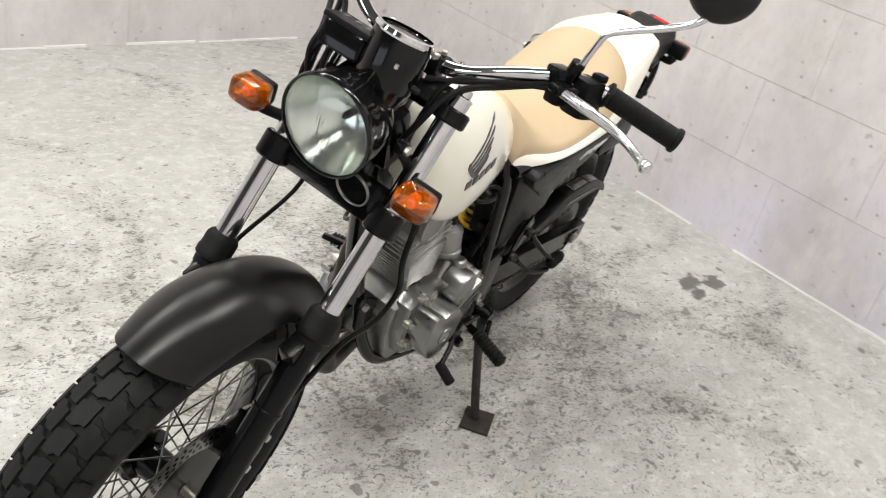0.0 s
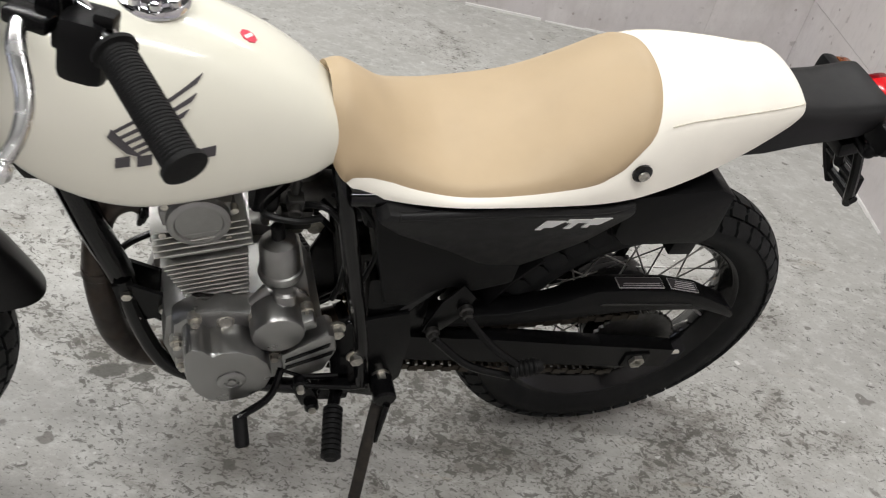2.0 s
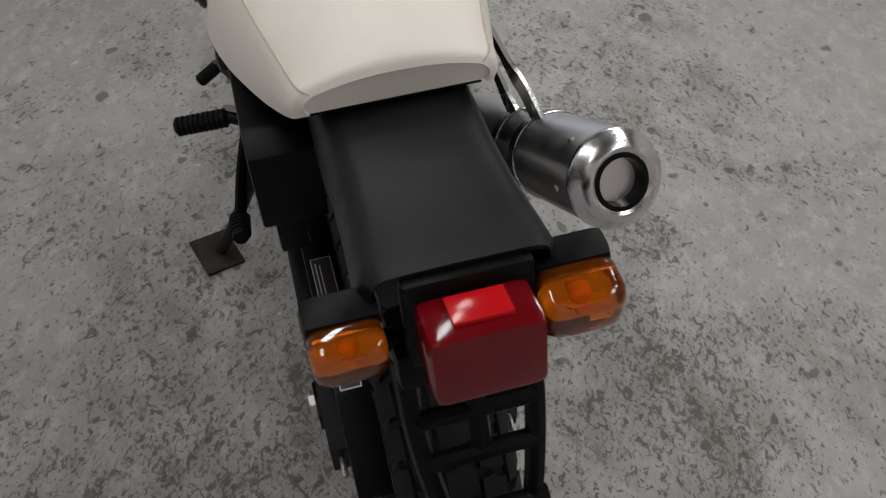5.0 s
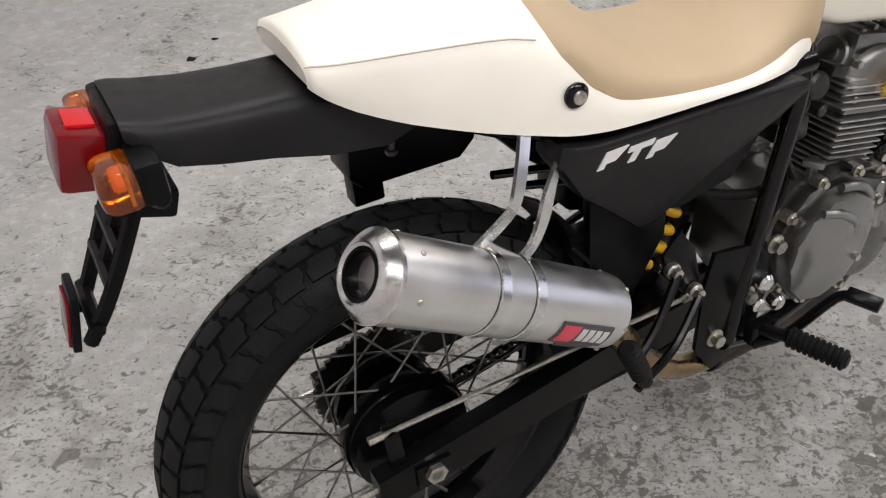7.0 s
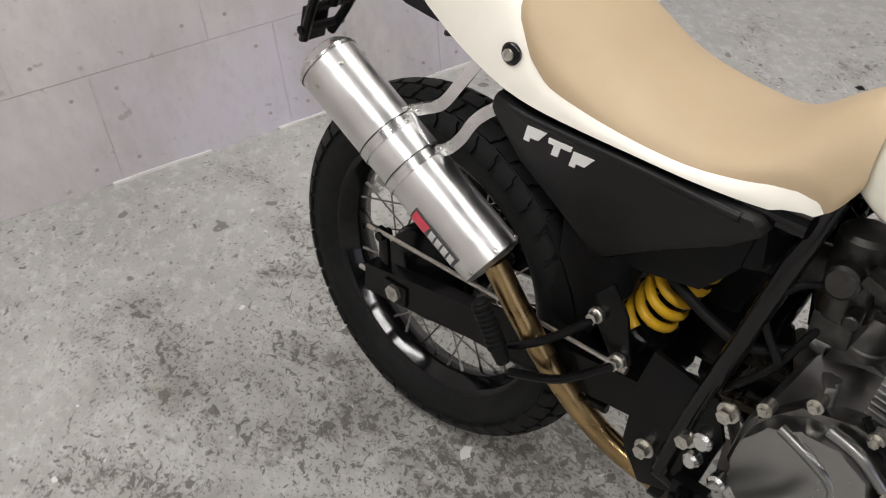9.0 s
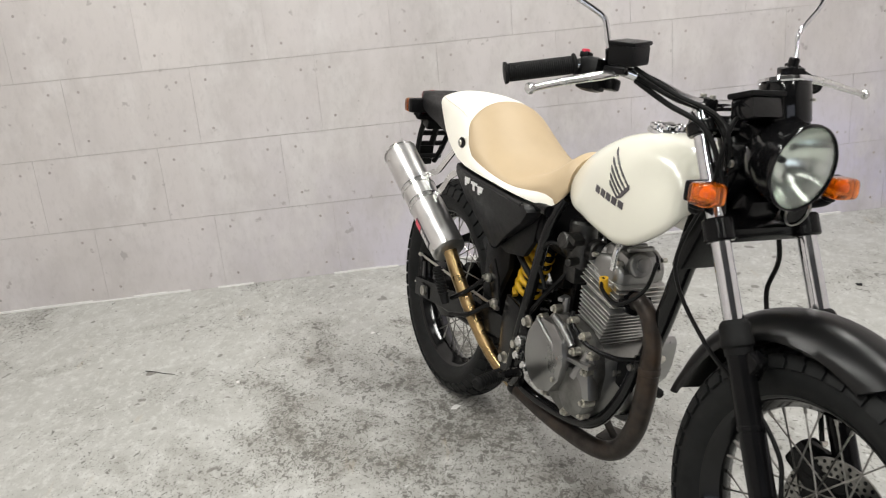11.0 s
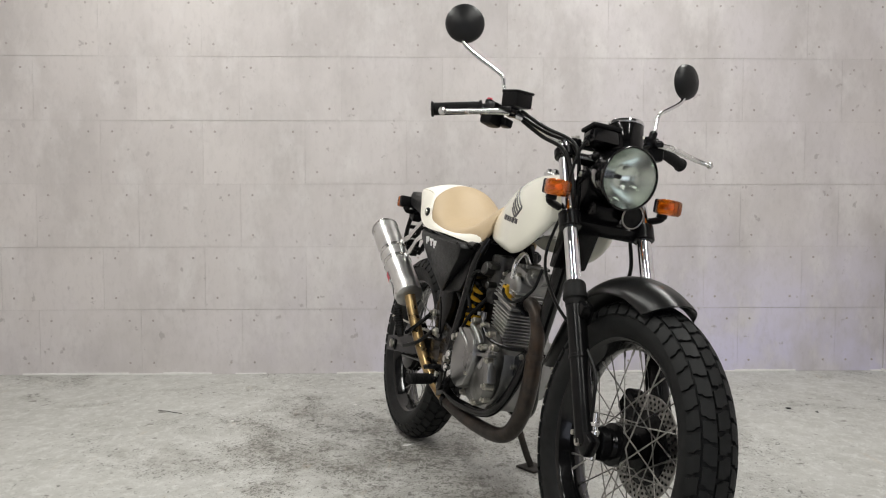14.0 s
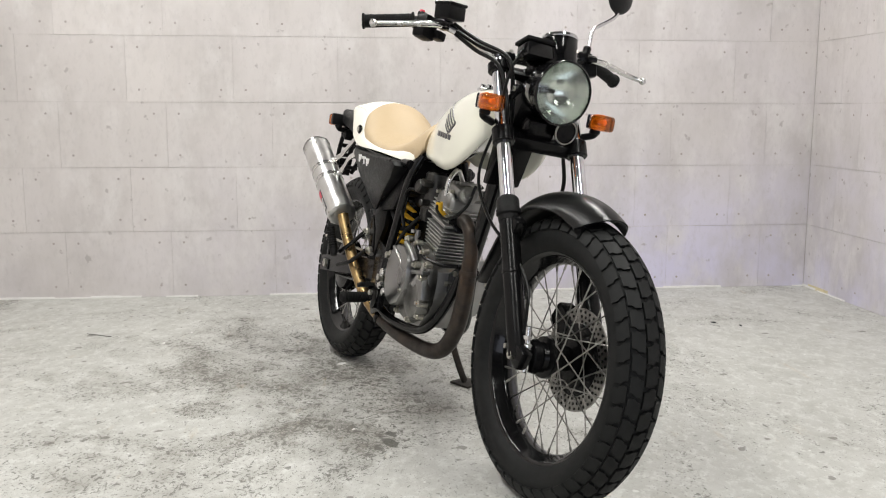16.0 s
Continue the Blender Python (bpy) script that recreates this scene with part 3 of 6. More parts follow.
# fork, with chrome upper tubes
for s in (1, -1):
    y = s * 0.104
    at = lambda z, dx=0.0: (fork_x(z) + dx, y, z)
    leg = part("fork_leg", rod(at(0.622), at(0.318), 0.0226, 24, 0.004).move(STEER), BLACK, bike, "black fork slider")
    part("inner_tube", rod(at(0.985), at(0.60), 0.0172, 24).move(STEER), CHROME, leg, "chrome fork tube")
    part("dust_seal", lathe(at(0.657), AXIS * -1, [(0, 0.0185), (0.004, 0.0235), (0.010, 0.0265), (0.030, 0.0265), (0.033, 0.0285), (0.044, 0.0285), (0.048, 0.0245), (0.060, 0.0240)], 24).move(STEER), GRIP, leg)
    part("axle_lug", block((0.062, 0.030, 0.046), (fork_x(0.33) + 0.006, y, 0.328), (0, 26, 0), 0.009).move(STEER), BLACK, leg)
    part("cable_clip", rod(at(0.50), at(0.488), 0.0245, 20, 0.003).move(STEER), BLACK, leg)
    part("mudguard_lug", block((0.03, 0.028, 0.04), (fork_x(0.59) + 0.02, y * 0.94, 0.595), (0, 26, 0), 0.005).move(STEER), BLACK, leg)
    part("top_cap", lathe(at(0.982), AXIS, [(0, 0.0185), (0.004, 0.0185), (0.006, 0.013), (0.016, 0.012), (0.017, 0.008)], 16).move(STEER), CHROME, leg)
    for x, z, r in ((1.341, 0.3235, 0.010), (1.318, 0.338, 0.006)):
        part("lug_bolt", rod((x, y, z), (x, y + s * 0.022, z), r, 6).move(STEER), ZINC, leg)


def bridge(z, width, depth, thick, x_off):
    c = Vector((fork_x(z) + x_off, 0, z))
    g = block((depth, width, thick), c, (0, -math.degrees(-RAKE), 0), 0.008)
    for s in (1, -1):
        g.join(lathe(Vector((fork_x(z), s * 0.104, z)) - AXIS * thick * 0.6, AXIS, [(0, 0.024), (0.003, 0.027), (thick * 1.2 - 0.003, 0.027), (thick * 1.2, 0.024)], 24))
    return g.move(STEER)


part("lower_bridge", bridge(0.796, 0.19, 0.058, 0.034, -0.022), BLACK, bike)
part("upper_bridge", bridge(0.958, 0.19, 0.050, 0.020, -0.026), BLACK, bike)
part("steering_stem", rod((fork_x(0.80) - 0.035, 0, 0.80), (fork_x(0.965) - 0.035, 0, 0.965), 0.030, 20).move(STEER), BLACK, bike)

# caliper behind the fork, hose
cal = part("brake_caliper", Geo().join(block((0.075, 0.045, 0.058), (1.258, 0.068, 0.395), (0, 30, 0), 0.010), rod((1.258, 0.085, 0.395), (1.258, 0.108, 0.395), 0.022, 18, 0.004)).move(STEER), BLACK, bike)
for x, z in ((1.243, 0.42), (1.273, 0.37)):
    part("caliper_pin", rod((x, 0.10, z), (x, 0.115, z), 0.007, 6).move(STEER), ZINC, cal)

# front mudguard, arched over the wheel
secs = []
for i in range(29):
    u = i / 28
    r = 0.348 + 0.020 * math.sin(math.pi * min(1, u * 1.1)) + 0.034 * u ** 1.3
    half = 0.076 * (0.78 + 0.22 * math.sin(math.pi * min(1, (i + 4) / 26)))
    ring = []
    for k in range(17):
        b = -1 + k / 8
        a = radians(69 + (164 - 69) * u + 7 * abs(b) ** 3 * max(0.0, 1 - u * 5) - 6 * abs(b) ** 3 * max(0.0, u * 6 - 5))
        drop = 0.046 * abs(b) ** 2.4
        ring.append(AXLE_F + Vector(((r - drop) * math.cos(a), half * b, (r - drop) * math.sin(a))))
    secs.append(ring)
inner = [[p - (p - AXLE_F).normalized() * 0.0035 for p in ring] for ring in secs]
mg = loft([s + list(reversed(t)) for s, t in zip(secs, inner)], closed=True).move(STEER)
guard = part("front_mudguard", mg, FENDER, bike, "satin black front mudguard", 50)
for s in (1, -1):
    part("stay", Geo().join(plate([(1.15, 0.585), (1.20, 0.61), (1.25, 0.60), (1.24, 0.565), (1.18, 0.555)], s * 0.078, s * 0.083, 0.002)).move(STEER), BLACK, guard)

# headlamp
HC = Vector((1.177, -0.001, 0.915))
HD = Vector((0.985, 0.0, -0.12)).normalized()
shell = part("headlamp", lathe(HC - HD * 0.115, HD, [(0, 0.012), (0.008, 0.032), (0.025, 0.051), (0.055, 0.067), (0.09, 0.0725), (0.106, 0.0740), (0.110, 0.0755), (0.116, 0.0752), (0.118, 0.0735), (0.114, 0.0725)], 48, cap=False).move(STEER), GLOSS_BLACK, bike, "round headlamp with black shell")
LD, LS, LU = frame_of(HD)


def lens_point(r, a, back):
    """A point on the domed glass; its inner face is pressed into upright flutes."""
    y, z = r * math.cos(a), r * math.sin(a)
    dome = 0.019 * (1 - (r / 0.0730) ** 2)
    if back:
        edge = max(0.0, min(1.0, (0.069 - r) / 0.006))
        dome = dome - 0.0042 + edge * 0.00060 * math.cos(y * 2 * math.pi / 0.0052) * (1.0 if z < 0.024 else 0.35)
    return HC + LD * (0.001 + dome) + LS * y + LU * z


lens_v, lens_f = [], []
LR, LA = 30, 120
for back in (0, 1):
    for i in range(LR + 1):
        for k in range(LA):
            lens_v.append(lens_point(0.0730 * max(i, 0.02) / LR, 2 * math.pi * k / LA, back))
for back in (0, 1):
    o = back * (LR + 1) * LA
    lens_f += [(o + i * LA + k, o + i * LA + (k + 1) % LA, o + (i + 1) * LA + (k + 1) % LA, o + (i + 1) * LA + k) for i in range(LR) for k in range(LA)]
    lens_f.append(tuple(o + k for k in range(LA)))
lens_f += [(LR * LA + k, LR * LA + (k + 1) % LA, (2 * LR + 1) * LA + (k + 1) % LA, (2 * LR + 1) * LA + k) for k in range(LA)]
part("lens", Geo().add(lens_v, lens_f).move(STEER), GLASS, shell, "clear fluted glass lens", 60)
part("reflector_bowl", lathe(HC - HD * 0.066, HD, [(0, 0.004), (0.004, 0.020), (0.014, 0.038), (0.032, 0.053), (0.050, 0.0640), (0.064, 0.0715)], 64, cap=False).move(STEER), REFLECTOR, shell)
part("bulb", lathe(HC - HD * 0.062, HD, [(0, 0.006), (0.012, 0.006), (0.022, 0.005), (0.026, 0.002)], 14).move(STEER), DARK_ALLOY, shell)
part("rim", lathe(HC - HD * 0.004, HD, [(0, 0.0755), (0.004, 0.0768), (0.008, 0.0764), (0.010, 0.0745), (0.0095, 0.0722)], 64, cap=False).move(STEER), GLOSS_BLACK, shell, "glossy black lamp rim")
for s in (1, -1):
    part("lamp_bracket", Geo().join(tube([(1.105, s * 0.083, 0.905), (1.085, s * 0.092, 0.88), (1.075, s * 0.100, 0.85)], 0.008, 10), rod((1.105, s * 0.075, 0.910), (1.105, s * 0.090, 0.910), 0.012, 14, 0.003)).move(STEER), BLACK, shell)
    part("lamp_bolt", rod((1.105, s * 0.088, 0.910), (1.105, s * 0.096, 0.910), 0.007, 6).move(STEER), ZINC, shell)
horn = part("horn", lathe((1.118, 0.050, 0.836), (0.97, 0, -0.24), [(0, 0.015), (0.008, 0.026), (0.020, 0.028), (0.022, 0.020), (0.018, 0.010), (0.020, 0)], 28).move(STEER), BLACK, bike, "small round black horn with chrome rim")
part("rim_ring", lathe((1.138, 0.050, 0.831), (0.97, 0, -0.24), [(0, 0.0285), (0.003, 0.0300), (0.005, 0.0285), (0.004, 0.0265)], 28, cap=False).move(STEER), STEEL, horn, "chrome rim")


def indicator(at, facing, m, stalk_to, k=1.0, shroud=0.0):
    """A rounded rectangular turn signal; facing is +1 towards the front, shroud lengthens the black housing."""
    at = Vector(at)
    ind = part("turn_signal", block(((0.014 + shroud) * k, (0.050 + shroud * 0.5) * k, (0.036 + shroud * 0.4) * k), at - Vector((facing * (0.021 - shroud * 0.28) * k, 0, 0)), (0, 0, 0), 0.008).move(m), PLASTIC, bike, "amber turn signal with black housing")
    rings = []
    for d, grow, r in ((-0.015 + shroud * 0.7, 0.92, 6), (-0.010 + shroud * 0.7, 1.0, 6), (0.016, 1.0, 6), (0.021, 0.95, 5), (0.0245, 0.84, 4), (0.026, 0.62, 3)):
        ring = []
        for q in range(32):
            a = 2 * math.pi * q / 32
            y = 0.0275 * k * grow * math.copysign(abs(math.cos(a)) ** (2 / r), math.cos(a))
            z = 0.0195 * k * grow * math.copysign(abs(math.sin(a)) ** (2 / r), math.sin(a))
            ring.append(at + Vector((facing * d * k, y, z - 0.0015 * grow)))
        rings.append(ring)
    part("lens", loft(rings, closed=True).move(m), AMBER, ind, "amber lens", 35)
    part("reflector_plate", block((0.004 * k, 0.046 * k, 0.030 * k), at + Vector((facing * (shroud * 0.75 - 0.007) * k, 0, 0)), (0, 0, 0), 0.0015).move(m), REFLECTOR, ind)
    part("bulb", rod(at - Vector((facing * 0.003, 0, 0)), at + Vector((facing * 0.012 * k, 0, 0)), 0.0075 * k, 12, 0.003).move(m), BULB, ind)
    part("stalk", tube([at - Vector((facing * 0.020, 0, 0.014)), at - Vector((facing * 0.024, 0, 0.032)), stalk_to], 0.009, 10).move(m), PLASTIC, ind)
    part("stalk_nut", rod(at - Vector((facing * 0.018, 0, 0.018)), at - Vector((facing * 0.020, 0, 0.029)), 0.0135, 12, 0.002).move(m), PLASTIC, ind)
    return ind


indicator((1.139, 0.146, 0.872), 1, STEER, (1.080, 0.108, 0.825))
indicator((1.131, -0.162, 0.866), 1, STEER, (1.075, -0.118, 0.825))

# instruments
CY = 0.020
clock = part("speedometer", lathe((1.112, CY, 0.956), (-0.26, 0, 1), [(0, 0.022), (0.004, 0.034), (0.022, 0.040), (0.026, 0.0425), (0.086, 0.0440), (0.092, 0.0430)], 40), GLOSS_BLACK, bike, "black round speedometer")
clock.data.transform(STEER)
part("mount", block((0.05, 0.10, 0.030), (1.092, 0.000, 0.962), (0, 15, 0), 0.008).move(STEER), BLACK, clock)
part("bezel", lathe((1.0885, CY, 1.0455), (-0.26, 0, 1), [(0, 0.0440), (0.003, 0.0455), (0.009, 0.0440), (0.010, 0.039)], 40, cap=False).move(STEER), CHROME, clock, "chrome bezel ring")
part("dial", lathe((1.0875, CY, 1.0475), (-0.26, 0, 1), [(0, 0.041), (0.004, 0.041)], 32).move(STEER), GLOSS_BLACK, clock)
part("reset_knob", lathe((1.102, CY + 0.043, 0.994), (0, 1, 0), [(0, 0.005), (0.010, 0.005), (0.012, 0.003)], 12).move(STEER), GRIP, clock)
for ca in (0.6, 1.9, 3.6, 5.2):
    part("case_screw", rod((1.0985 + 0.046 * math.cos(ca) * 0.96, CY + 0.046 * math.sin(ca), 1.012 + 0.012 * math.cos(ca)), (1.0970 + 0.046 * math.cos(ca) * 0.96, CY + 0.046 * math.sin(ca), 1.018 + 0.012 * math.cos(ca)), 0.003, 8).move(STEER), ZINC, clock)
warn = part("warning_lamp_box", block((0.056, 0.074, 0.040), (1.102, -0.050, 1.004), (0, -15, 0), 0.009, (0.94, 0.96)).move(STEER), GLOSS_BLACK, bike, "black warning lamp box")
part("lid", block((0.060, 0.080, 0.010), (1.097, -0.050, 1.025), (0, -15, 0), 0.004).move(STEER), PLASTIC, warn)
for wy in (-0.070, -0.050, -0.030):
    part("warning_lens", lathe((1.0945, wy, 1.029), (-0.26, 0, 1), [(0, 0.006), (0.002, 0.0055), (0.003, 0.002)], 12).move(STEER), DARK_DECAL, warn)

# handlebar and its fittings
half_bar = [(0.992, 0.0, 0.994), (0.992, 0.05, 0.994), (0.984, 0.092, 1.002), (0.956, 0.150, 1.028), (0.918, 0.215, 1.049), (0.888, 0.27, 1.047), (0.840, 0.384, 1.023)]
full = [(x, -y, z) for x, y, z in reversed(half_bar[1:])] + half_bar
bar = part("handlebar", tube(full, 0.0112, 16, 8).move(BARS_AT), CHROME, bike, "chrome tubular handlebar")
for s in (1, -1):
    m = BARS_AT @ Matrix.Diagonal((1, s, 1, 1))
    part("clamp_bolt", Geo().join(*[rod((0.994 + dx, 0.048, 1.005), (0.994 + dx, 0.048, 1.013), 0.0055, 8) for dx in (-0.012, 0.012)]).move(m), ZINC, bar)
    part("bar_clamp", block((0.036, 0.024, 0.040), (0.994, 0.048, 0.988), (0, 0, 0), 0.007).move(m), BLACK, bar)
    d = Vector((0.840 - 0.888, 0.384 - 0.27, 1.023 - 1.047))
    g0 = Vector((0.8895, 0.2665, 1.0477))
    ln = d.length + 0.004
    prof = [(0, 0.016), (0.002, 0.020), (0.006, 0.020), (0.008, 0.0158)]
    k = 0.010
    while k < ln - 0.012:
        prof += [(k, 0.0158), (k + 0.0006, 0.0164), (k + 0.0024, 0.0164), (k + 0.003, 0.0158)]
        k += 0.0036
    prof += [(ln - 0.008, 0.0158), (ln - 0.006, 0.0195), (ln - 0.001, 0.0195), (ln, 0.014)]
    part("grip", lathe(g0, d, prof, 20).move(m), GRIP, bar, "ribbed black rubber grip")
    sw = Geo().join(block((0.042, 0.048, 0.060), (0.908, 0.243, 1.033), (10, 0, -22), 0.012), block((0.018, 0.020, 0.012), (0.893, 0.250, 1.065), (10, 0, -22), 0.004), block((0.030, 0.030, 0.022), (0.920, 0.212, 1.018), (10, 0, -22), 0.006))
    part("switch_housing", sw.move(m), PLASTIC, bar)
    perch = Geo().join(block((0.030, 0.034, 0.030), (0.930, 0.205, 1.050), (10, 0, -24), 0.006), block((0.040, 0.024, 0.014), (0.952, 0.226, 1.045), (6, 0, -30), 0.004), rod((0.926, 0.217, 1.05), (0.926, 0.222, 1.082), 0.011, 12, 0.002))
    part("lever_perch", perch.move(m), BLACK, bar)
    lev = tube([(0.952, 0.222, 1.040), (0.955, 0.262, 1.035), (0.946, 0.315, 1.025), (0.943, 0.352, 1.017), (0.944, 0.386, 1.010)] if s < 0 else [(0.960, 0.222, 1.044), (0.962, 0.262, 1.042), (0.955, 0.315, 1.034), (0.960, 0.352, 1.026), (0.976, 0.386, 1.019)], 0.006, 10, 6, radii=[0.0075, 0.0085, 0.0075, 0.0065, 0.0060])
    lev.join(lathe((0.9685, 0.3735, 1.0215) if s > 0 else (0.9435, 0.382, 1.011), (0.45, 0.86, -0.14) if s > 0 else (0, 0.98, -0.18), [(0, 0.004), (0.005, 0.009), (0.010, 0.0105), (0.015, 0.009), (0.019, 0.003)], 12))
    part("lever", lev.move(m), LEVER, bar, "polished alloy hand lever")
    mir = part("mirror", tube([(0.925, 0.226, 1.080), (0.918, 0.231, 1.112), (0.914, 0.236, 1.130), (0.906, 0.252, 1.143), (0.880, 0.312, 1.178), (0.868, 0.336, 1.200), (0.866, 0.340, 1.222)], 0.0052, 10, 6).move(m), CHROME, bar, "round black mirror on chrome stem")
    face = Vector((-0.93, -0.30 , -0.06)).normalized()
    mc = Vector((0.862, 0.340, 1.250))
    part("mirror_shell", lathe(mc - face * 0.026, face, [(0, 0.006), (0.003, 0.020), (0.009, 0.036), (0.016, 0.046), (0.026, 0.050), (0.030, 0.050), (0.031, 0.047)], 36).move(m), SATIN, mir)
    part("mirror_glass", lathe(mc + face * 0.006, face, [(0, 0.0465), (0.001, 0.0465)], 32).move(m), MIRROR, mir)
part("brake_fluid_reservoir", block((0.050, 0.062, 0.036), (0.955, -0.205, 1.073), (4, 0, 24), 0.006).join(block((0.053, 0.065, 0.008), (0.955, -0.205, 1.093), (4, 0, 24), 0.003)).move(BARS_AT), PLASTIC, bike, "black brake fluid reservoir")
part("kill_switch", block((0.010, 0.012, 0.008), (0.893, -0.252, 1.072), (0, 0, 0), 0.002).move(BARS_AT), RED_DECAL, bike, "red engine stop switch")

# cables from the bars down past the headlamp
for path, r in [
    ([(0.940, 0.195, 1.040), (0.985, 0.13, 1.014), (1.035, 0.085, 1.004), (1.055, 0.07, 0.94), (1.02, 0.05, 0.85), (0.96, 0.03, 0.78)], 0.0042),
    ([(0.925, 0.20, 1.040), (0.975, 0.14, 1.012), (1.04, 0.10, 0.995), (1.075, 0.075, 0.93), (1.06, 0.05, 0.86)], 0.0050),
    ([(0.915, 0.21, 1.030), (0.96, 0.15, 1.020), (1.03, 0.09, 1.005), (1.08, 0.03, 0.99)], 0.0045),
    ([(0.950, -0.19, 1.034), (0.995, -0.14, 1.004), (1.05, -0.10, 0.984), (1.085, -0.09, 0.94), (1.075, -0.07, 0.88), (1.05, -0.05, 0.82)], 0.0045),
    ([(0.945, -0.19, 1.028), (0.99, -0.15, 0.994), (1.06, -0.12, 0.962), (1.10, -0.105, 0.89), (1.115, -0.10, 0.82), (1.09, -0.08, 0.78)], 0.0052),
    ([(0.95, -0.20, 1.050), (1.01, -0.155, 1.014), (1.075, -0.115, 0.988), (1.105, -0.105, 0.95), (1.09, -0.08, 0.86)], 0.0045),
    ([(1.07, -0.02, 0.97), (1.095, -0.085, 0.985), (1.100, -0.110, 0.93), (1.090, -0.108, 0.86), (1.075, -0.09, 0.80)], 0.0040),
    ([(1.345, -0.100, 0.372), (1.338, -0.098, 0.42), (1.315, -0.092, 0.47), (1.25, -0.098, 0.53), (1.14, -0.118, 0.60), (1.02, -0.10, 0.70), (1.06, -0.09, 0.84)], 0.0040),
    ([(1.06, 0.06, 0.90), (1.055, 0.100, 0.84), (1.04, 0.120, 0.78), (1.05, 0.130, 0.71), (1.03, 0.135, 0.64), (1.06, 0.13, 0.585), (1.14, 0.124, 0.575), (1.21, 0.112, 0.50), (1.25, 0.095, 0.43)], 0.0050),
]:
    part("cable", tube(path, r, 8, 6).move(STEER), CABLE, bike)
part("headstock_cover", Geo().join(block((0.06, 0.11, 0.10), (1.055, 0.0, 0.885), (0, 20, 0), 0.02), block((0.05, 0.08, 0.05), (1.09, 0.0, 0.83), (0, 20, 0), 0.015)).move(STEER), BLACK, bike)

part("neck_gusset", plate([(1.06, 0.865), (1.015, 0.868), (0.985, 0.80), (0.955, 0.68), (0.985, 0.68), (1.03, 0.775)], -0.040, 0.052, 0.008), BLACK, bike)

def decal(outline, s, place, h):
    """A thin flat badge laid on a curved side; outline in x and z."""
    bm = bmesh.new()
    vs = [bm.verts.new((x, 0, z)) for x, z in outline]
    bmesh.ops.triangulate(bm, faces=[bm.faces.new(vs)])
    bmesh.ops.subdivide_edges(bm, edges=bm.edges[:], cuts=2, use_grid_fill=True)
    bm.verts.index_update()
    top = [place(q.co.x, q.co.z, s, h) for q in bm.verts]
    low = [place(q.co.x, q.co.z, s, h - 0.0022) for q in bm.verts]
    n = len(top)
    f = [[q.index for q in fc.verts] for fc in bm.faces]
    edge = [(e.verts[0].index, e.verts[1].index) for e in bm.edges if len(e.link_faces) == 1]
    bm.free()
    return Geo().add(top + low, f + [tuple(i + n for i in reversed(q)) for q in f] + [(a, b, b + n, a + n) for a, b in edge])


# fuel tank
TX = [0.595, 0.61, 0.65, 0.70, 0.76, 0.82, 0.85, 0.90, 0.95, 0.985, 1.008, 1.020]
TB = [0.752, 0.740, 0.716, 0.712, 0.700, 0.692, 0.690, 0.698, 0.721, 0.745, 0.768, 0.788]
TT = [0.785, 0.808, 0.846, 0.878, 0.905, 0.920, 0.924, 0.925, 0.922, 0.916, 0.900, 0.880]
TW = [0.050, 0.068, 0.086, 0.099, 0.110, 0.118, 0.121, 0.121, 0.118, 0.112, 0.102, 0.090]


def tank_section(x, grow=0.0):
    zb, zt, w = (float(np.interp(x, TX, q)) for q in (TB, TT, TW))
    zw = zb + (zt - zb) * 0.24
    ring = []
    for k in range(40):
        a = 2 * math.pi * k / 40
        ca, sa = math.cos(a), math.sin(a)
        ex = 2 / 2.75 if sa > 0 else 2 / 5.0
        y = (w + grow) * math.copysign(abs(ca) ** ex, ca)
        z = zw + (zt + grow - zw if sa > 0 else zw - zb + grow) * math.copysign(abs(sa) ** (2 / 2.1 if sa > 0 else 2 / 4.2), sa)
        if sa < 0:
            z = min(z + 0.075 * max(0.0, 1 - (abs(y) / (w * 0.86)) ** 2), zw + 0.02)
        ring.append(Vector((float(x), y, z)))
    return ring


def tank_side(x, z):
    """Half width of the tank at a place."""
    zb, zt, w = (float(np.interp(x, TX, q)) for q in (TB, TT, TW))
    zw = zb + (zt - zb) * 0.24
    h = zt - zw if z > zw else zw - zb
    t = min(1, abs((z - zw) / h)) ** (2.1 if z > zw else 4.2)
    return w * max(0.0, 1 - t) ** (1 / (2.75 if z > zw else 5.0))


xs = []
for i in range(len(TX) - 1):
    xs += list(np.linspace(TX[i], TX[i + 1], 5)[:-1])
xs.append(TX[-1])
xs = np.array(xs)
tsec = []
for i, x in enumerate(xs):
    tsec.append(tank_section(float(x)))
for _ in range(3):
    tsec = [tsec[0]] + [[(a + 2 * b + c) / 4 for a, b, c in zip(tsec[i - 1], tsec[i], tsec[i + 1])] for i in range(1, len(tsec) - 1)] + [tsec[-1]]
mid0 = sum(tsec[0], Vector()) / 40 + Vector((-0.006, 0, 0))
mid1 = sum(tsec[-1], Vector()) / 40 + Vector((0.008, 0, 0))
tsec = [[mid0 + (p - mid0) * 0.05 for p in tsec[0]], [mid0 + (p - mid0) * 0.6 + Vector((0.001, 0, 0)) for p in tsec[0]]] + tsec + [[mid1 + (p - mid1) * 0.7 - Vector((0.001, 0, 0)) for p in tsec[-1]], [mid1 + (p - mid1) * 0.05 for p in tsec[-1]]]
TANK_Y = 0.008
for ring in tsec:
    for p in ring:
        p.x, p.y = p.x - 0.008 * max(0.0, (p.x - 0.86) / 0.15), p.y + TANK_Y
tank = part("fuel_tank", loft(tsec, closed=True), CREAM, bike, "glossy cream fuel tank with dark wing emblem", 70)
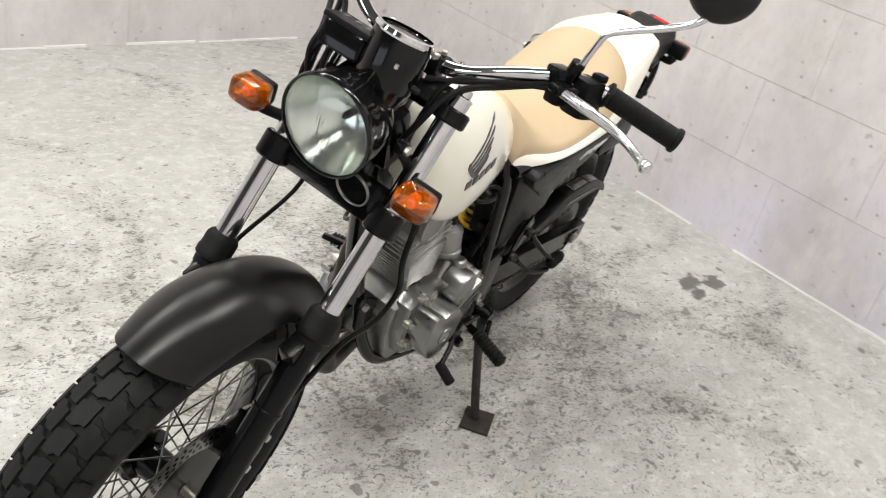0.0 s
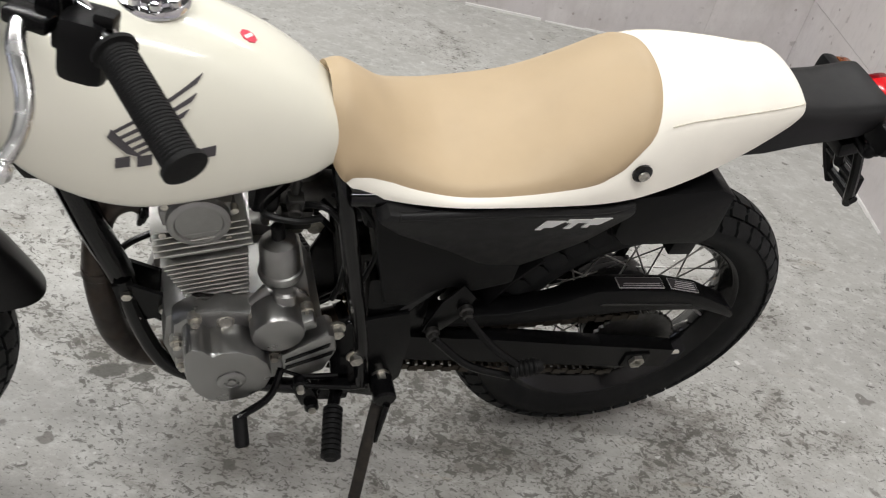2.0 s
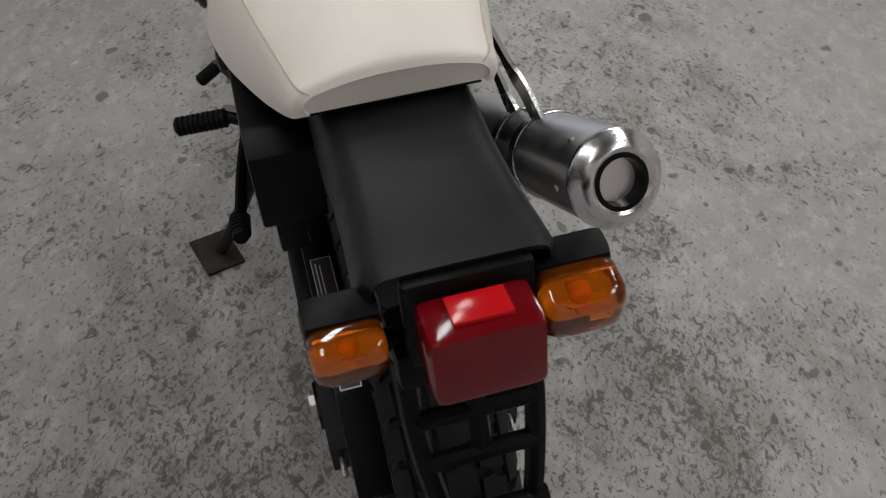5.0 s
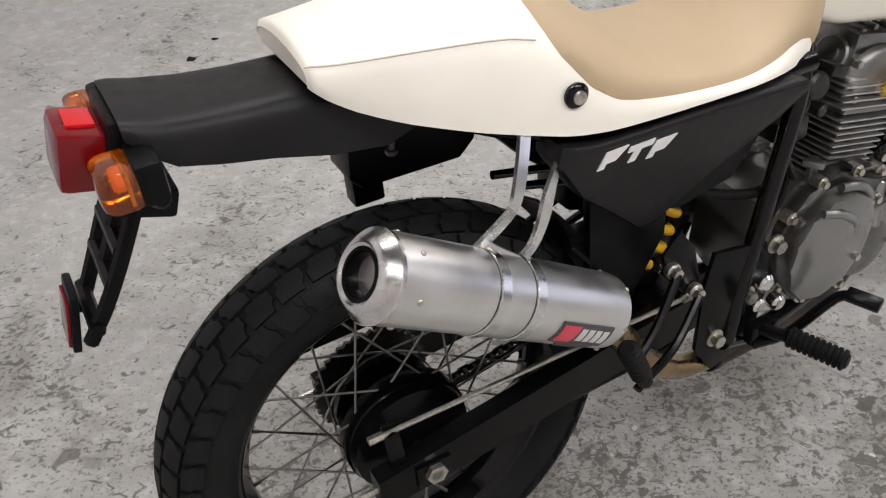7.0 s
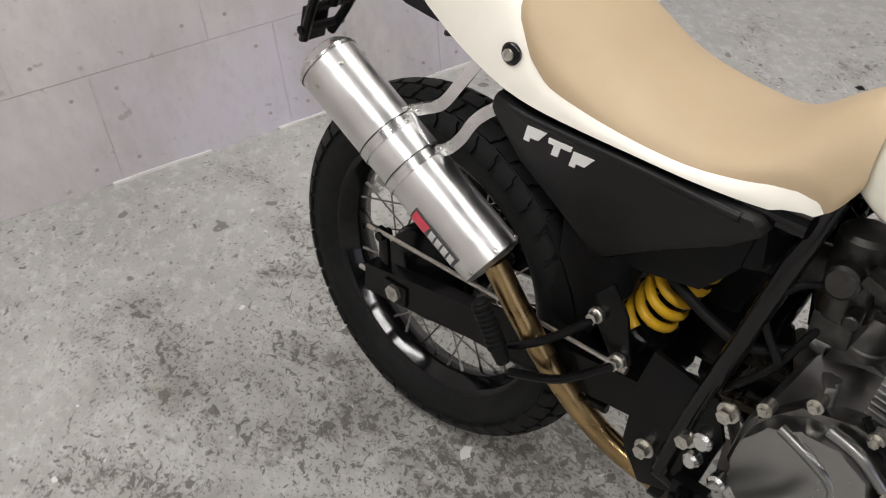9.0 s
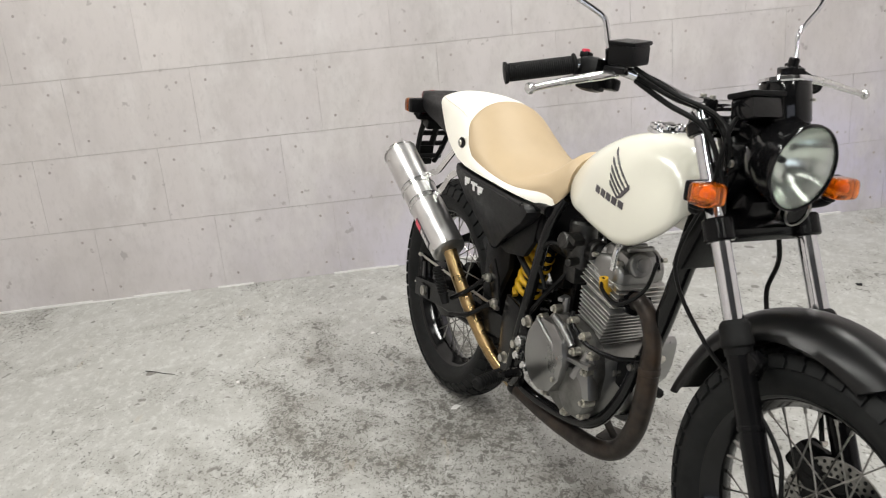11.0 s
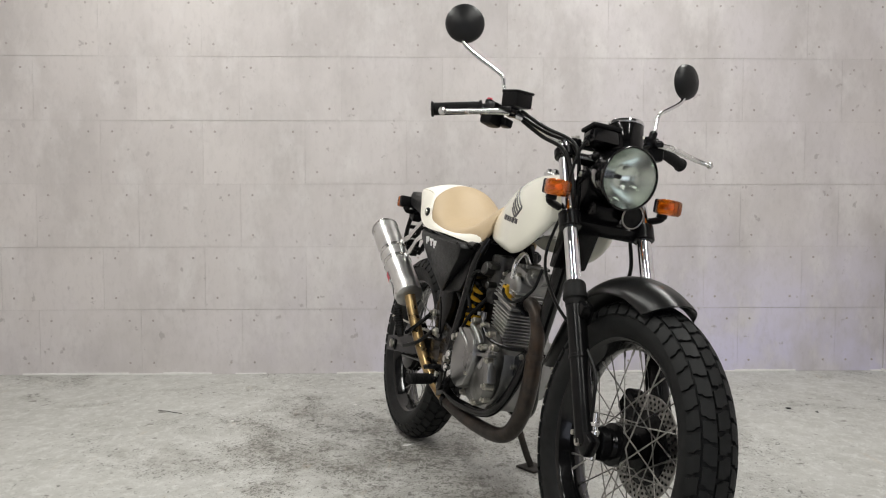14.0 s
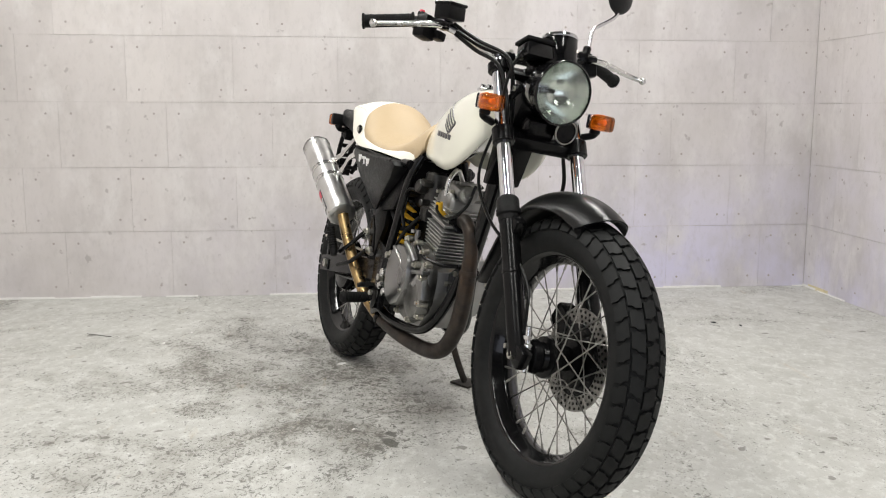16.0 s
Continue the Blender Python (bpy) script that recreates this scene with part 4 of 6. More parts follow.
cap = part("filler_cap", lathe((0.838, TANK_Y, 0.919), (0.05, 0, 1), [(0, 0.041), (0.006, 0.041), (0.009, 0.039), (0.010, 0.031), (0.014, 0.030), (0.016, 0.026), (0.016, 0.0)], 40), CHROME, tank, "chrome filler cap")
for k in range(8):
    a = 2 * math.pi * k / 8
    part("cap_lobe", lathe((0.838 + 0.029 * math.cos(a), TANK_Y + 0.029 * math.sin(a), 0.928), (0.05, 0, 1), [(0, 0.0085), (0.007, 0.008), (0.009, 0.006), (0.0095, 0.0)], 14), CHROME, cap)
part("key_flap", lathe((0.838, TANK_Y, 0.934), (0.05, 0, 1), [(0, 0.014), (0.003, 0.0135), (0.004, 0.0)], 20), GLOSS_BLACK, cap)
tank_skin = BVHTree.FromPolygons([q.co.copy() for q in tank.data.vertices], [tuple(q.vertices) for q in tank.data.polygons])


def on_top(x, y, s, h):
    return tank_skin.ray_cast(Vector((x, y, 1.2)), Vector((0, 0, -1)))[0] + Vector((0, 0, h))


sticker = part("tank_sticker", decal([(0.733 + 0.010 * math.cos(k * math.pi / 4), 0.026 + 0.010 * math.sin(k * math.pi / 4)) for k in range(8)], 1, on_top, 0.0014), RED_DECAL, tank, "tiny round red sticker with a pale stripe")
part("sticker_stripe", decal([(0.727, 0.022), (0.730, 0.019), (0.739, 0.030), (0.736, 0.033)], 1, on_top, 0.0020), WHITE_DECAL, sticker)


def on_tank(x, z, s, h=0.0012):
    return Vector((x, TANK_Y + s * (tank_side(x, z) + h), z))


for s in (1, -1):
    # wing: feathers fanning out from a root at the front low corner
    emblem = Geo()
    for base, tip in (((0.884, 0.822), (0.788, 0.880)), ((0.881, 0.813), (0.794, 0.862)), ((0.875, 0.806), (0.802, 0.846)), ((0.867, 0.800), (0.809, 0.832)), ((0.857, 0.796), (0.815, 0.819))):
        emblem.join(decal([(base[0], base[1] - 0.0022), (tip[0] + 0.006, tip[1] - 0.0062), (tip[0], tip[1] + 0.002), (base[0] - 0.002, base[1] + 0.0022)], s, on_tank, 0.0018))
    emblem.join(decal([(0.888, 0.817), (0.884, 0.826), (0.862, 0.802), (0.852, 0.792), (0.868, 0.797)], s, on_tank, 0.0019))
    part("wing_emblem", emblem, DARK_DECAL, tank, "dark outlined wing emblem")
    for i in range(5):
        x0 = 0.880 - 0.0235 * i
        z0 = 0.776 + 0.0025 * i
        part("lettering_bar", decal([(x0, z0), (x0 - 0.016, z0 + 0.003), (x0 - 0.016, z0 + 0.016), (x0, z0 + 0.013)], s, on_tank, 0.0016), DARK_DECAL, tank)

# seat
SX = [-0.054, -0.050, -0.040, -0.015, 0.03, 0.10, 0.15, 0.20, 0.25, 0.33, 0.40, 0.46, 0.52, 0.578, 0.605, 0.622]
SW = [0.068, 0.075, 0.079, 0.085, 0.099, 0.119, 0.130, 0.136, 0.138, 0.139, 0.139, 0.135, 0.119, 0.094, 0.083, 0.070]
SL = [0.854, 0.850, 0.840, 0.822, 0.800, 0.775, 0.760, 0.744, 0.735, 0.730, 0.727, 0.722, 0.714, 0.706, 0.722, 0.752]
ST = [0.880, 0.887, 0.890, 0.893, 0.896, 0.897, 0.895, 0.890, 0.852, 0.786, 0.759, 0.750, 0.772, 0.818, 0.834, 0.826]
SHARP = [1, 1, 1, 1, 1, 1, 0.9, 0.45, 0.1, 0, 0, 0, 0, 0, 0, 0]


def seat_section(x):
    w, zl, zt, sh = (float(np.interp(x, SX, q)) for q in (SW, SL, ST, SHARP))
    ring = []
    ws, zs = w * float(np.interp(x, [-0.05, 0.18], [0.97, 0.80])), zl + (zt - zl) * float(np.interp(x, [-0.05, 0.03, 0.18], [0.60, 0.68, 0.72]))
    for k in range(41):
        t = k / 40
        a = math.pi * t
        ca, sa = math.cos(a), math.sin(a)
        y = w * math.copysign(abs(ca) ** (2 / 2.15), ca)
        z = zl + (zt - zl) * abs(sa) ** (2 / 1.9)
        u = abs(1 - 2 * t)
        if u > 0.62:
            q = (u - 0.62) / 0.38
            ys, zz = ws + (w - ws) * q + 0.004 * math.sin(math.pi * q), zs + (zl - zs) * q
        else:
            q = u / 0.62
            ys, zz = ws * q, zt - (zt - zs) * q ** 2.3
        ys = math.copysign(ys, ca) if k != 20 else 0.0
        ring.append(Vector((x, y * (1 - sh) + ys * sh, z * (1 - sh) + zz * sh)))
    return ring


sxs = np.concatenate([np.linspace(SX[i], SX[i + 1], 7)[:-1] for i in range(len(SX) - 1)] + [[SX[-1]]])
ssec = [seat_section(float(x)) for x in sxs]
for _ in range(5):
    ssec = [ssec[0]] + [[(a + 2 * b + c) / 4 for a, b, c in zip(ssec[i - 1], ssec[i], ssec[i + 1])] for i in range(1, len(ssec) - 1)] + [ssec[-1]]


def two_tone(p, u):
    """Above zero on the tan cushion, below it on the cream cover; u runs from 0 on top to 1 at the lower edge."""
    zz = [0.70, 0.745, 0.753, 0.764, 0.788, 0.832, 0.860, 0.885, 0.93]
    xx = [0.30, 0.300, 0.286, 0.262, 0.230, 0.197, 0.188, 0.183, 0.178]
    band = float(np.interp(p.x, [0.20, 0.33, 0.46, 0.54, 0.57, 0.59, 0.60], [0.85, 0.79, 0.76, 0.78, 0.82, 0.90, 1.04]))
    back = float(np.interp(p.z, zz, xx))
    return min(p.x - back, (band - u) * 0.10)


flat = [p for r in ssec for p in r]
val = [two_tone(p, abs(1 - 2 * (k % 41) / 40)) for k, p in enumerate(flat)]
cuts = {}


def cut_at(a, b):
    key = (min(a, b), max(a, b))
    if key not in cuts:
        t = val[key[0]] / (val[key[0]] - val[key[1]])
        flat.append(flat[key[0]].lerp(flat[key[1]], t))
        val.append(0.0)
        cuts[key] = len(flat) - 1
    return cuts[key]


def side_of(quad, sign):
    out = []
    for i, a in enumerate(quad):
        b = quad[(i + 1) % len(quad)]
        if val[a] * sign >= 0:
            out.append(a)
        if val[a] * val[b] < 0:
            out.append(cut_at(a, b))
    return tuple(out)


cols_n = 41
tan_f, cream_f = [], []
for i in range(len(ssec) - 1):
    for k in range(cols_n - 1):
        q = (i * cols_n + k, i * cols_n + k + 1, (i + 1) * cols_n + k + 1, (i + 1) * cols_n + k)
        for sign, faces in ((1, tan_f), (-1, cream_f)):
            piece = side_of(q, sign)
            if len(piece) > 2:
                faces.append(piece)


def shell_of(faces, thick, lift=0.0):
    """A thin padded skin on those faces, thinned to nothing at its edge."""
    used = sorted({i for q in faces for i in q})
    idx = {o: i for i, o in enumerate(used)}
    bm = bmesh.new()
    vs = [bm.verts.new(flat[o]) for o in used]
    for q in faces:
        bm.faces.new([vs[idx[i]] for i in q])
    bmesh.ops.recalc_face_normals(bm, faces=bm.faces[:])
    bm.normal_update()
    sign = 1 if sum(q.normal.z for q in bm.verts) > 0 else -1
    n = len(vs)
    lifts = [min(1.0, abs(val[o]) / 0.012) * lift for o in used]
    top = [q.co + q.normal * sign * h for q, h in zip(bm.verts, lifts)]
    low = [q.co - q.normal * sign * thick for q in bm.verts]
    bm.verts.index_update()
    f = [[q.index for q in fc.verts] for fc in bm.faces]
    e = [(x.verts[0].index, x.verts[1].index) for x in bm.edges if len(x.link_faces) == 1]
    bm.free()
    return Geo().add(top + low, f + [tuple(i + n for i in reversed(q)) for q in f] + [(a, b, b + n, a + n) for a, b in e])


seat = part("seat", shell_of(cream_f, 0.012, 0.002), CREAM_VINYL, bike, "cream and tan vinyl seat with raised tail", 50)
part("cushion", shell_of(tan_f, 0.010, 0.005), TAN, seat, "smooth tan vinyl cushion", 60)
part("tail_end", Geo().add(ssec[0], [tuple(range(41))]), CREAM_VINYL, seat)
# seam line along the tail edge, crease shade put into its darker colour
for s in (1, -1):
    seam = [r[int(round((1 - s * 0.585) / 2 * 40))] for r in ssec if r[20].x < 0.188]
    part("seam", tube([p + Vector((0, s * 0.0022, 0.0018)) for p in seam[::3]], 0.0009, 6, 2), SEAM_SHADE, seat)
part("seat_base", loft([[Vector((x, y * w * 0.9, z + dz)) for y, dz in ((-1, -0.002), (1, -0.002), (0.9, 0.010), (-0.9, 0.010))] for x, w, z in list(zip(SX, SW, SL))[1:-3]], closed=True), PLASTIC, seat)
for s in (1, -1):
    bolt = part("seat_bolt", lathe((0.206, s * 0.131, 0.789), (0, s, 0), [(0, 0.014), (0.004, 0.0145), (0.007, 0.012), (0.008, 0.008)], 20), GLOSS_BLACK, seat, "black washer and bolt")
    part("bolt_head", lathe((0.206, s * 0.138, 0.789), (0, s, 0), [(0, 0.008), (0.004, 0.0075), (0.005, 0.004), (0.003, 0.003)], 14), ZINC, bolt)


# tail: rear mudguard, lamp, plate bracket
tsecs = []
for x, top, edge, w in [(0.10, 0.845, 0.79, 0.055), (0.02, 0.846, 0.768, 0.060), (-0.04, 0.846, 0.778, 0.061), (-0.10, 0.849, 0.795, 0.060), (-0.15, 0.854, 0.807, 0.061), (-0.19, 0.861, 0.820, 0.063), (-0.215, 0.867, 0.840, 0.062), (-0.228, 0.869, 0.856, 0.055)]:
    ring = []
    for k in range(21):
        b = -1 + k / 10
        ring.append(Vector((x, w * math.sin(b * 1.57) * (1 + 0.10 * abs(b)), top - (top - edge) * (0.14 * abs(b) ** 2.2 + 0.86 * abs(b) ** 7))))
    tsecs.append(ring)
fine = []
for i in range(len(tsecs) - 1):
    for k in range(4):
        fine.append([a.lerp(b, k / 4) for a, b in zip(tsecs[i], tsecs[i + 1])])
fine.append(tsecs[-1])
tail = part("rear_mudguard", loft([r + [p - Vector((0, 0, 0.004)) for p in reversed(r)] for r in fine], closed=True), SATIN, bike, "matt black plastic rear mudguard", 50)
part("mudguard_bolt", rod((0.033, -0.050, 0.779), (0.028, -0.050, 0.743), 0.0035, 8).join(rod((0.028, -0.050, 0.748), (0.028, -0.050, 0.743), 0.007, 6)), DARK_ALLOY, tail)
lampr = part("tail_lamp", block((0.020, 0.090, 0.074), (-0.236, -0.002, 0.828), (0, 14, 0), 0.006), PLASTIC, bike, "red rectangular tail lamp")
part("lens", block((0.048, 0.078, 0.058), (-0.265, -0.002, 0.830), (0, 14, 0), 0.009), RED, lampr, "deep red lens")
part("inner_lens", block((0.026, 0.040, 0.004), (-0.257, -0.002, 0.8595), (0, 14, 0), 0.001), RED_BRIGHT, lampr)
indicator((-0.238, 0.082, 0.826), -1, Matrix(), (-0.225, 0.045, 0.790), 0.92, 0.016)
indicator((-0.238, -0.076, 0.825), -1, Matrix(), (-0.225, -0.045, 0.790), 1.06, 0.011)
holder = part("plate_bracket", Geo().join(block((0.060, 0.105, 0.030), (-0.225, 0, 0.778), (0, 20, 0), 0.006)), PLASTIC, bike, "black plastic plate bracket")
for s in (1, -1):
    part("bracket_rail", tube([(-0.235, s * 0.046, 0.780), (-0.262, s * 0.046, 0.730), (-0.290, s * 0.040, 0.680), (-0.318, s * 0.030, 0.635)], 0.0085, 8), PLASTIC, holder)
for z, x in ((0.735, -0.262), (0.700, -0.280), (0.655, -0.308)):
    part("bracket_bar", rod((x, -0.046, z), (x, 0.046, z), 0.008, 8), PLASTIC, holder)
part("bracket_rib", tube([(-0.238, 0.0, 0.775), (-0.276, 0.0, 0.700)], 0.010, 8), PLASTIC, holder)
part("reflector_mount", block((0.009, 0.054, 0.066), (-0.326, 0.0, 0.656), (0, 14, 0), 0.003), PLASTIC, holder)
part("reflector", block((0.004, 0.044, 0.050), (-0.3325, 0.0, 0.6545), (0, 14, 0), 0.0015), RED, holder, "red rear reflector")

# side covers and boxes below the seat
for s in (1, -1):
    poly = [(0.186, 0.736), (0.235, 0.722), (0.40, 0.716), (0.545, 0.706), (0.560, 0.690), (0.520, 0.655), (0.43, 0.600), (0.352, 0.545), (0.330, 0.545), (0.285, 0.590), (0.225, 0.645), (0.180, 0.712)]
    if s > 0:
        poly = [(0.186, 0.732), (0.235, 0.718), (0.40, 0.712), (0.545, 0.708), (0.560, 0.690), (0.520, 0.655), (0.43, 0.605), (0.345, 0.548), (0.315, 0.546), (0.275, 0.580), (0.225, 0.635), (0.180, 0.712)]
    g = plate(poly, s * 0.085, s * 0.137, 0.010)
    g.v = [Vector((p.x, p.y * (1 - 0.30 * max(0, (0.70 - p.z)) / 0.15), p.z)) if abs(p.y) > 0.1 else p for p in g.v]
    side = part("side_cover", g, SATIN, bike, "matt black triangular side cover", 30)

    part("cover_bead", tube([(0.190, s * 0.129, 0.727), (0.24, s * 0.1315, 0.7165), (0.40, s * 0.1315, 0.7095), (0.53, s * 0.1315, 0.7015)], 0.0065, 10, 5), SATIN, side)
    cover_skin = BVHTree.FromPolygons([q.co.copy() for q in side.data.vertices], [tuple(q.vertices) for q in side.data.polygons])

    def on_cover(x, z, sgn, h):
        hit = cover_skin.ray_cast(Vector((x, sgn * 0.4, z)), Vector((0, -sgn, 0)))[0]
        return Vector((x, (hit.y if hit else sgn * 0.13) + sgn * h, z))
    for i in range(3):
        f = -1 if s > 0 else 1
        x0 = (0.326 if s > 0 else 0.235) + f * i * 0.035
        z0 = 0.674 + i * 0.0035
        if s < 0:
            z0 = 0.685 - i * 0.0050
        w, hgt, sl = f * 0.030, 0.024, f * 0.009
        outline = [(x0, z0), (x0 + f * 0.009, z0), (x0 + f * 0.011, z0 + 0.007), (x0 + w * 0.8, z0 + 0.007), (x0 + w + sl, z0 + hgt), (x0 + sl, z0 + hgt)]
        if i == 1:
            outline = [(x0 + f * 0.008, z0), (x0 + f * 0.018, z0), (x0 + f * 0.024, z0 + 0.016), (x0 + w + sl, z0 + 0.016), (x0 + w + sl + f * 0.003, z0 + hgt), (x0 + sl - f * 0.002, z0 + hgt), (x0 + sl - f * 0.004, z0 + 0.016), (x0 + f * 0.014, z0 + 0.016)]
        part("badge_shape", decal(outline, s, on_cover, 0.0018), WHITE_DECAL, side, "white slanted badge")
part("tool_box", plate([(0.195, 0.732), (0.05, 0.752), (0.022, 0.740), (0.014, 0.655), (0.030, 0.638), (0.165, 0.634), (0.188, 0.655)], 0.062, 0.126, 0.004).join(block((0.042, 0.030, 0.050), (0.045, 0.100, 0.624), (0, 0, 0), 0.004)), PLASTIC, bike, "black box beside the rear wheel")
part("battery_cover", plate([(0.555, 0.69), (0.40, 0.70), (0.30, 0.66), (0.30, 0.52), (0.36, 0.50), (0.40, 0.512), (0.43, 0.50), (0.46, 0.47), (0.50, 0.475), (0.53, 0.58)], 0.020, 0.100, 0.008), PLASTIC, bike, "black plastic battery cover")
part("air_box", block((0.20, 0.16, 0.11), (0.45, -0.005, 0.655), (0, -6, 0), 0.02), PLASTIC, bike)
part("inner_panel", plate([(0.36, 0.70), (0.545, 0.70), (0.525, 0.61), (0.485, 0.562), (0.40, 0.548), (0.35, 0.56)], -0.088, -0.074, 0.003), PLASTIC, bike)
part("linkage_cover", plate([(0.27, 0.60), (0.395, 0.585), (0.392, 0.50), (0.365, 0.455), (0.335, 0.40), (0.27, 0.40)], -0.072, -0.056, 0.003), PLASTIC, bike)
for rod_a, rod_b in (((0.150, -0.045, 0.668), (0.285, -0.050, 0.640)), ((0.185, -0.045, 0.640), (0.300, -0.050, 0.610))):
    part("subframe_strut", rod(rod_a, rod_b, 0.0055, 10), GLOSS_BLACK, bike)
part("overflow_hose", tube([(0.600, -0.060, 0.520), (0.555, -0.080, 0.512), (0.505, -0.075, 0.520), (0.455, -0.070, 0.540), (0.420, -0.068, 0.560)], 0.0075, 10, 5), GRIP, bike)
part("battery_tray", block((0.10, 0.05, 0.17), (0.470, 0.070, 0.45), (0, 8, 0), 0.012), BLACK, bike)
hs = []
for i in range(17):
    a = radians(4 + 38 * i / 16)
    ring = [AXLE_R + Vector(((0.345 - 0.02 * abs(b) ** 3) * math.cos(a), 0.072 * b, (0.345 - 0.02 * abs(b) ** 3) * math.sin(a))) for b in (-1, -0.8, -0.4, 0, 0.4, 0.8, 1)]
    hs.append(ring + [p + Vector((0.004 * math.cos(a), 0, 0.004 * math.sin(a))) for p in reversed(ring)])
part("inner_mudguard", loft(hs, closed=True), PLASTIC, bike)

# frame
frame_tubes = [
    [(1.005, 0.0, 0.80), (0.96, 0, 0.70), (0.915, 0, 0.56), (0.872, 0, 0.44)],
    [(1.02, 0, 0.86), (0.90, 0, 0.80), (0.72, 0, 0.74), (0.60, 0, 0.72)],
]
for s in (1, -1):
    frame_tubes += [
        [(0.872, s * 0.014, 0.45), (0.846, s * 0.030, 0.355), (0.802, s * 0.050, 0.280), (0.72, s * 0.060, 0.246), (0.58, s * 0.085, 0.246), (0.49, s * 0.103, 0.28)],
        [(0.602, s * 0.065, 0.730), (0.586, s * 0.088, 0.66), (0.552, s * 0.095, 0.52), (0.522, s * 0.100, 0.40), (0.498, s * 0.103, 0.28)],
        [(0.59, s * 0.095, 0.700), (0.42, s * 0.105, 0.712), (0.20, s * 0.098, 0.735), (0.03, s * 0.055, 0.805)],
    ]
frame_tubes.append([(0.505, 0.085, 0.40), (0.40, 0.085, 0.53), (0.30, 0.080, 0.66)])
chassis = part("frame", tube(frame_tubes[0], 0.021, 14, 5), GLOSS_BLACK, bike, "black tubular steel frame")
for p in frame_tubes[1:]:
    part("frame_tube", tube(p, 0.0135, 12, 5), GLOSS_BLACK, chassis)
for s in (1, -1):
    part("pivot_plate", plate([(0.455, 0.46), (0.55, 0.44), (0.57, 0.38), (0.545, 0.26), (0.47, 0.235), (0.435, 0.29), (0.44, 0.40)], s * 0.098, s * 0.106, 0.002), BLACK, chassis)
    for x, z in ((0.566, 0.430), (0.523, 0.357), (0.47, 0.30)):
        part("frame_bolt", rod((x, s * 0.104, z), (x, s * 0.120, z), 0.0105, 6).join(rod((x, s * 0.104, z), (x, s * 0.108, z), 0.015, 14)), ZINC, chassis)
    part("engine_mount", plate([(0.886, 0.446), (0.862, 0.448), (0.795, 0.412), (0.795, 0.380), (0.850, 0.362), (0.868, 0.372)], s * 0.020, s * 0.027, 0), BLACK, chassis)
    for x, z in ((0.866, 0.430), (0.853, 0.380), (0.812, 0.395)):
        part("frame_bolt", rod((x, s * 0.024, z), (x, s * 0.036, z), 0.008, 6), ZINC, chassis)

# swing arm, shock, chain
arm = part("swing_arm", Geo().join(*[loft([[Vector((x, s * y + dy, z + dz)) for dy, dz in ((-0.014, -h), (0.014, -h), (0.014, h), (-0.014, h))] for x, y, z, h in ((0.50, 0.085, 0.368, 0.030), (0.30, 0.098, 0.360, 0.030), (0.10, 0.102, 0.335, 0.029), (-0.075, 0.102, 0.312, 0.026))], closed=True) for s in (1, -1)], block((0.07, 0.17, 0.07), (0.40, 0, 0.350), (0, 0, 0), 0.01)), BLACK, bike, "black box-section swing arm", 25)
for s in (1, -1):
    part("chain_adjuster", block((0.050, 0.005, 0.036), (0.0, s * 0.118, 0.318), (0, 0, 0), 0.002), BLACK, arm)
    part("adjuster_bolt", rod((-0.10, s * 0.104, 0.315), (-0.05, s * 0.104, 0.315), 0.004, 8), ZINC, arm)
coil = []
for i in range(6 * 18 + 1):
    a = 2 * math.pi * i / 18
    t = i / (6 * 18)
    c = Vector((0.392, -0.014, 0.430)).lerp(Vector((0.458, -0.014, 0.585)), t)
    d, sx, ux = frame_of((0.087, 0, 0.165))
    coil.append(c + 0.031 * (math.cos(a) * sx + math.sin(a) * ux))
shock = part("shock_absorber", rod((0.378, -0.010, 0.380), (0.492, -0.010, 0.615), 0.021, 16), BLACK, bike, "rear shock absorber with yellow spring")
for q0, q1, rr in (((0.384, -0.010, 0.395), (0.397, -0.010, 0.422), 0.040), ((0.464, -0.012, 0.596), (0.472, -0.012, 0.612), 0.040)):
    part("spring_seat", rod(q0, q1, rr, 20, 0.004), BLACK, shock)
part("spring", tube(coil, 0.0076, 10, 1), YELLOW, shock, "bright yellow coil spring")
links = Geo()


def chain_run(a, b, y):
    a, b = Vector((a[0], y, a[1])), Vector((b[0], y, b[1]))
    n = int((b - a).length / 0.0159)
    ang = -math.degrees(math.atan2(b.z - a.z, b.x - a.x))
    for i in range(n):
        p = a.lerp(b, (i + 0.5) / n)
        w = 0.009 if i % 2 else 0.006
        for s in (1, -1):
            links.join(block((0.0185, 0.0018, 0.013), (p.x, y + s * w, p.z), (0, ang, 0), 0))
        links.join(rod((p.x, y - 0.006, p.z), (p.x, y + 0.006, p.z), 0.005, 6))


chain_run((0.565, 0.375), (0.02, 0.404), 0.077)
chain_run((0.555, 0.302), (0.0, 0.232), 0.077)
tagged(part("chain", links, CHAIN, bike, "oily drive chain"), kind="stuff")
CASE_X, CASE_Z = [-0.174, -0.150, -0.075, -0.005, 0.094, 0.135, 0.200, 0.275, 0.420], [0.411, 0.433, 0.468, 0.484, 0.488, 0.487, 0.455, 0.436, 0.432]
case = part("chain_case", plate(list(zip(CASE_X, CASE_Z)) + [(0.420, 0.410), (0.300, 0.405), (0.170, 0.414), (0.120, 0.424), (0.030, 0.432), (-0.098, 0.429), (-0.150, 0.410), (-0.172, 0.400)], 0.057, 0.096, 0.004), PLASTIC, bike, "black plastic chain case with labels")
part("case_groove", plate([(0.120, 0.452), (0.110, 0.458), (-0.060, 0.450), (-0.070, 0.444)], 0.0955, 0.0972, 0), GLOSS_BLACK, case)


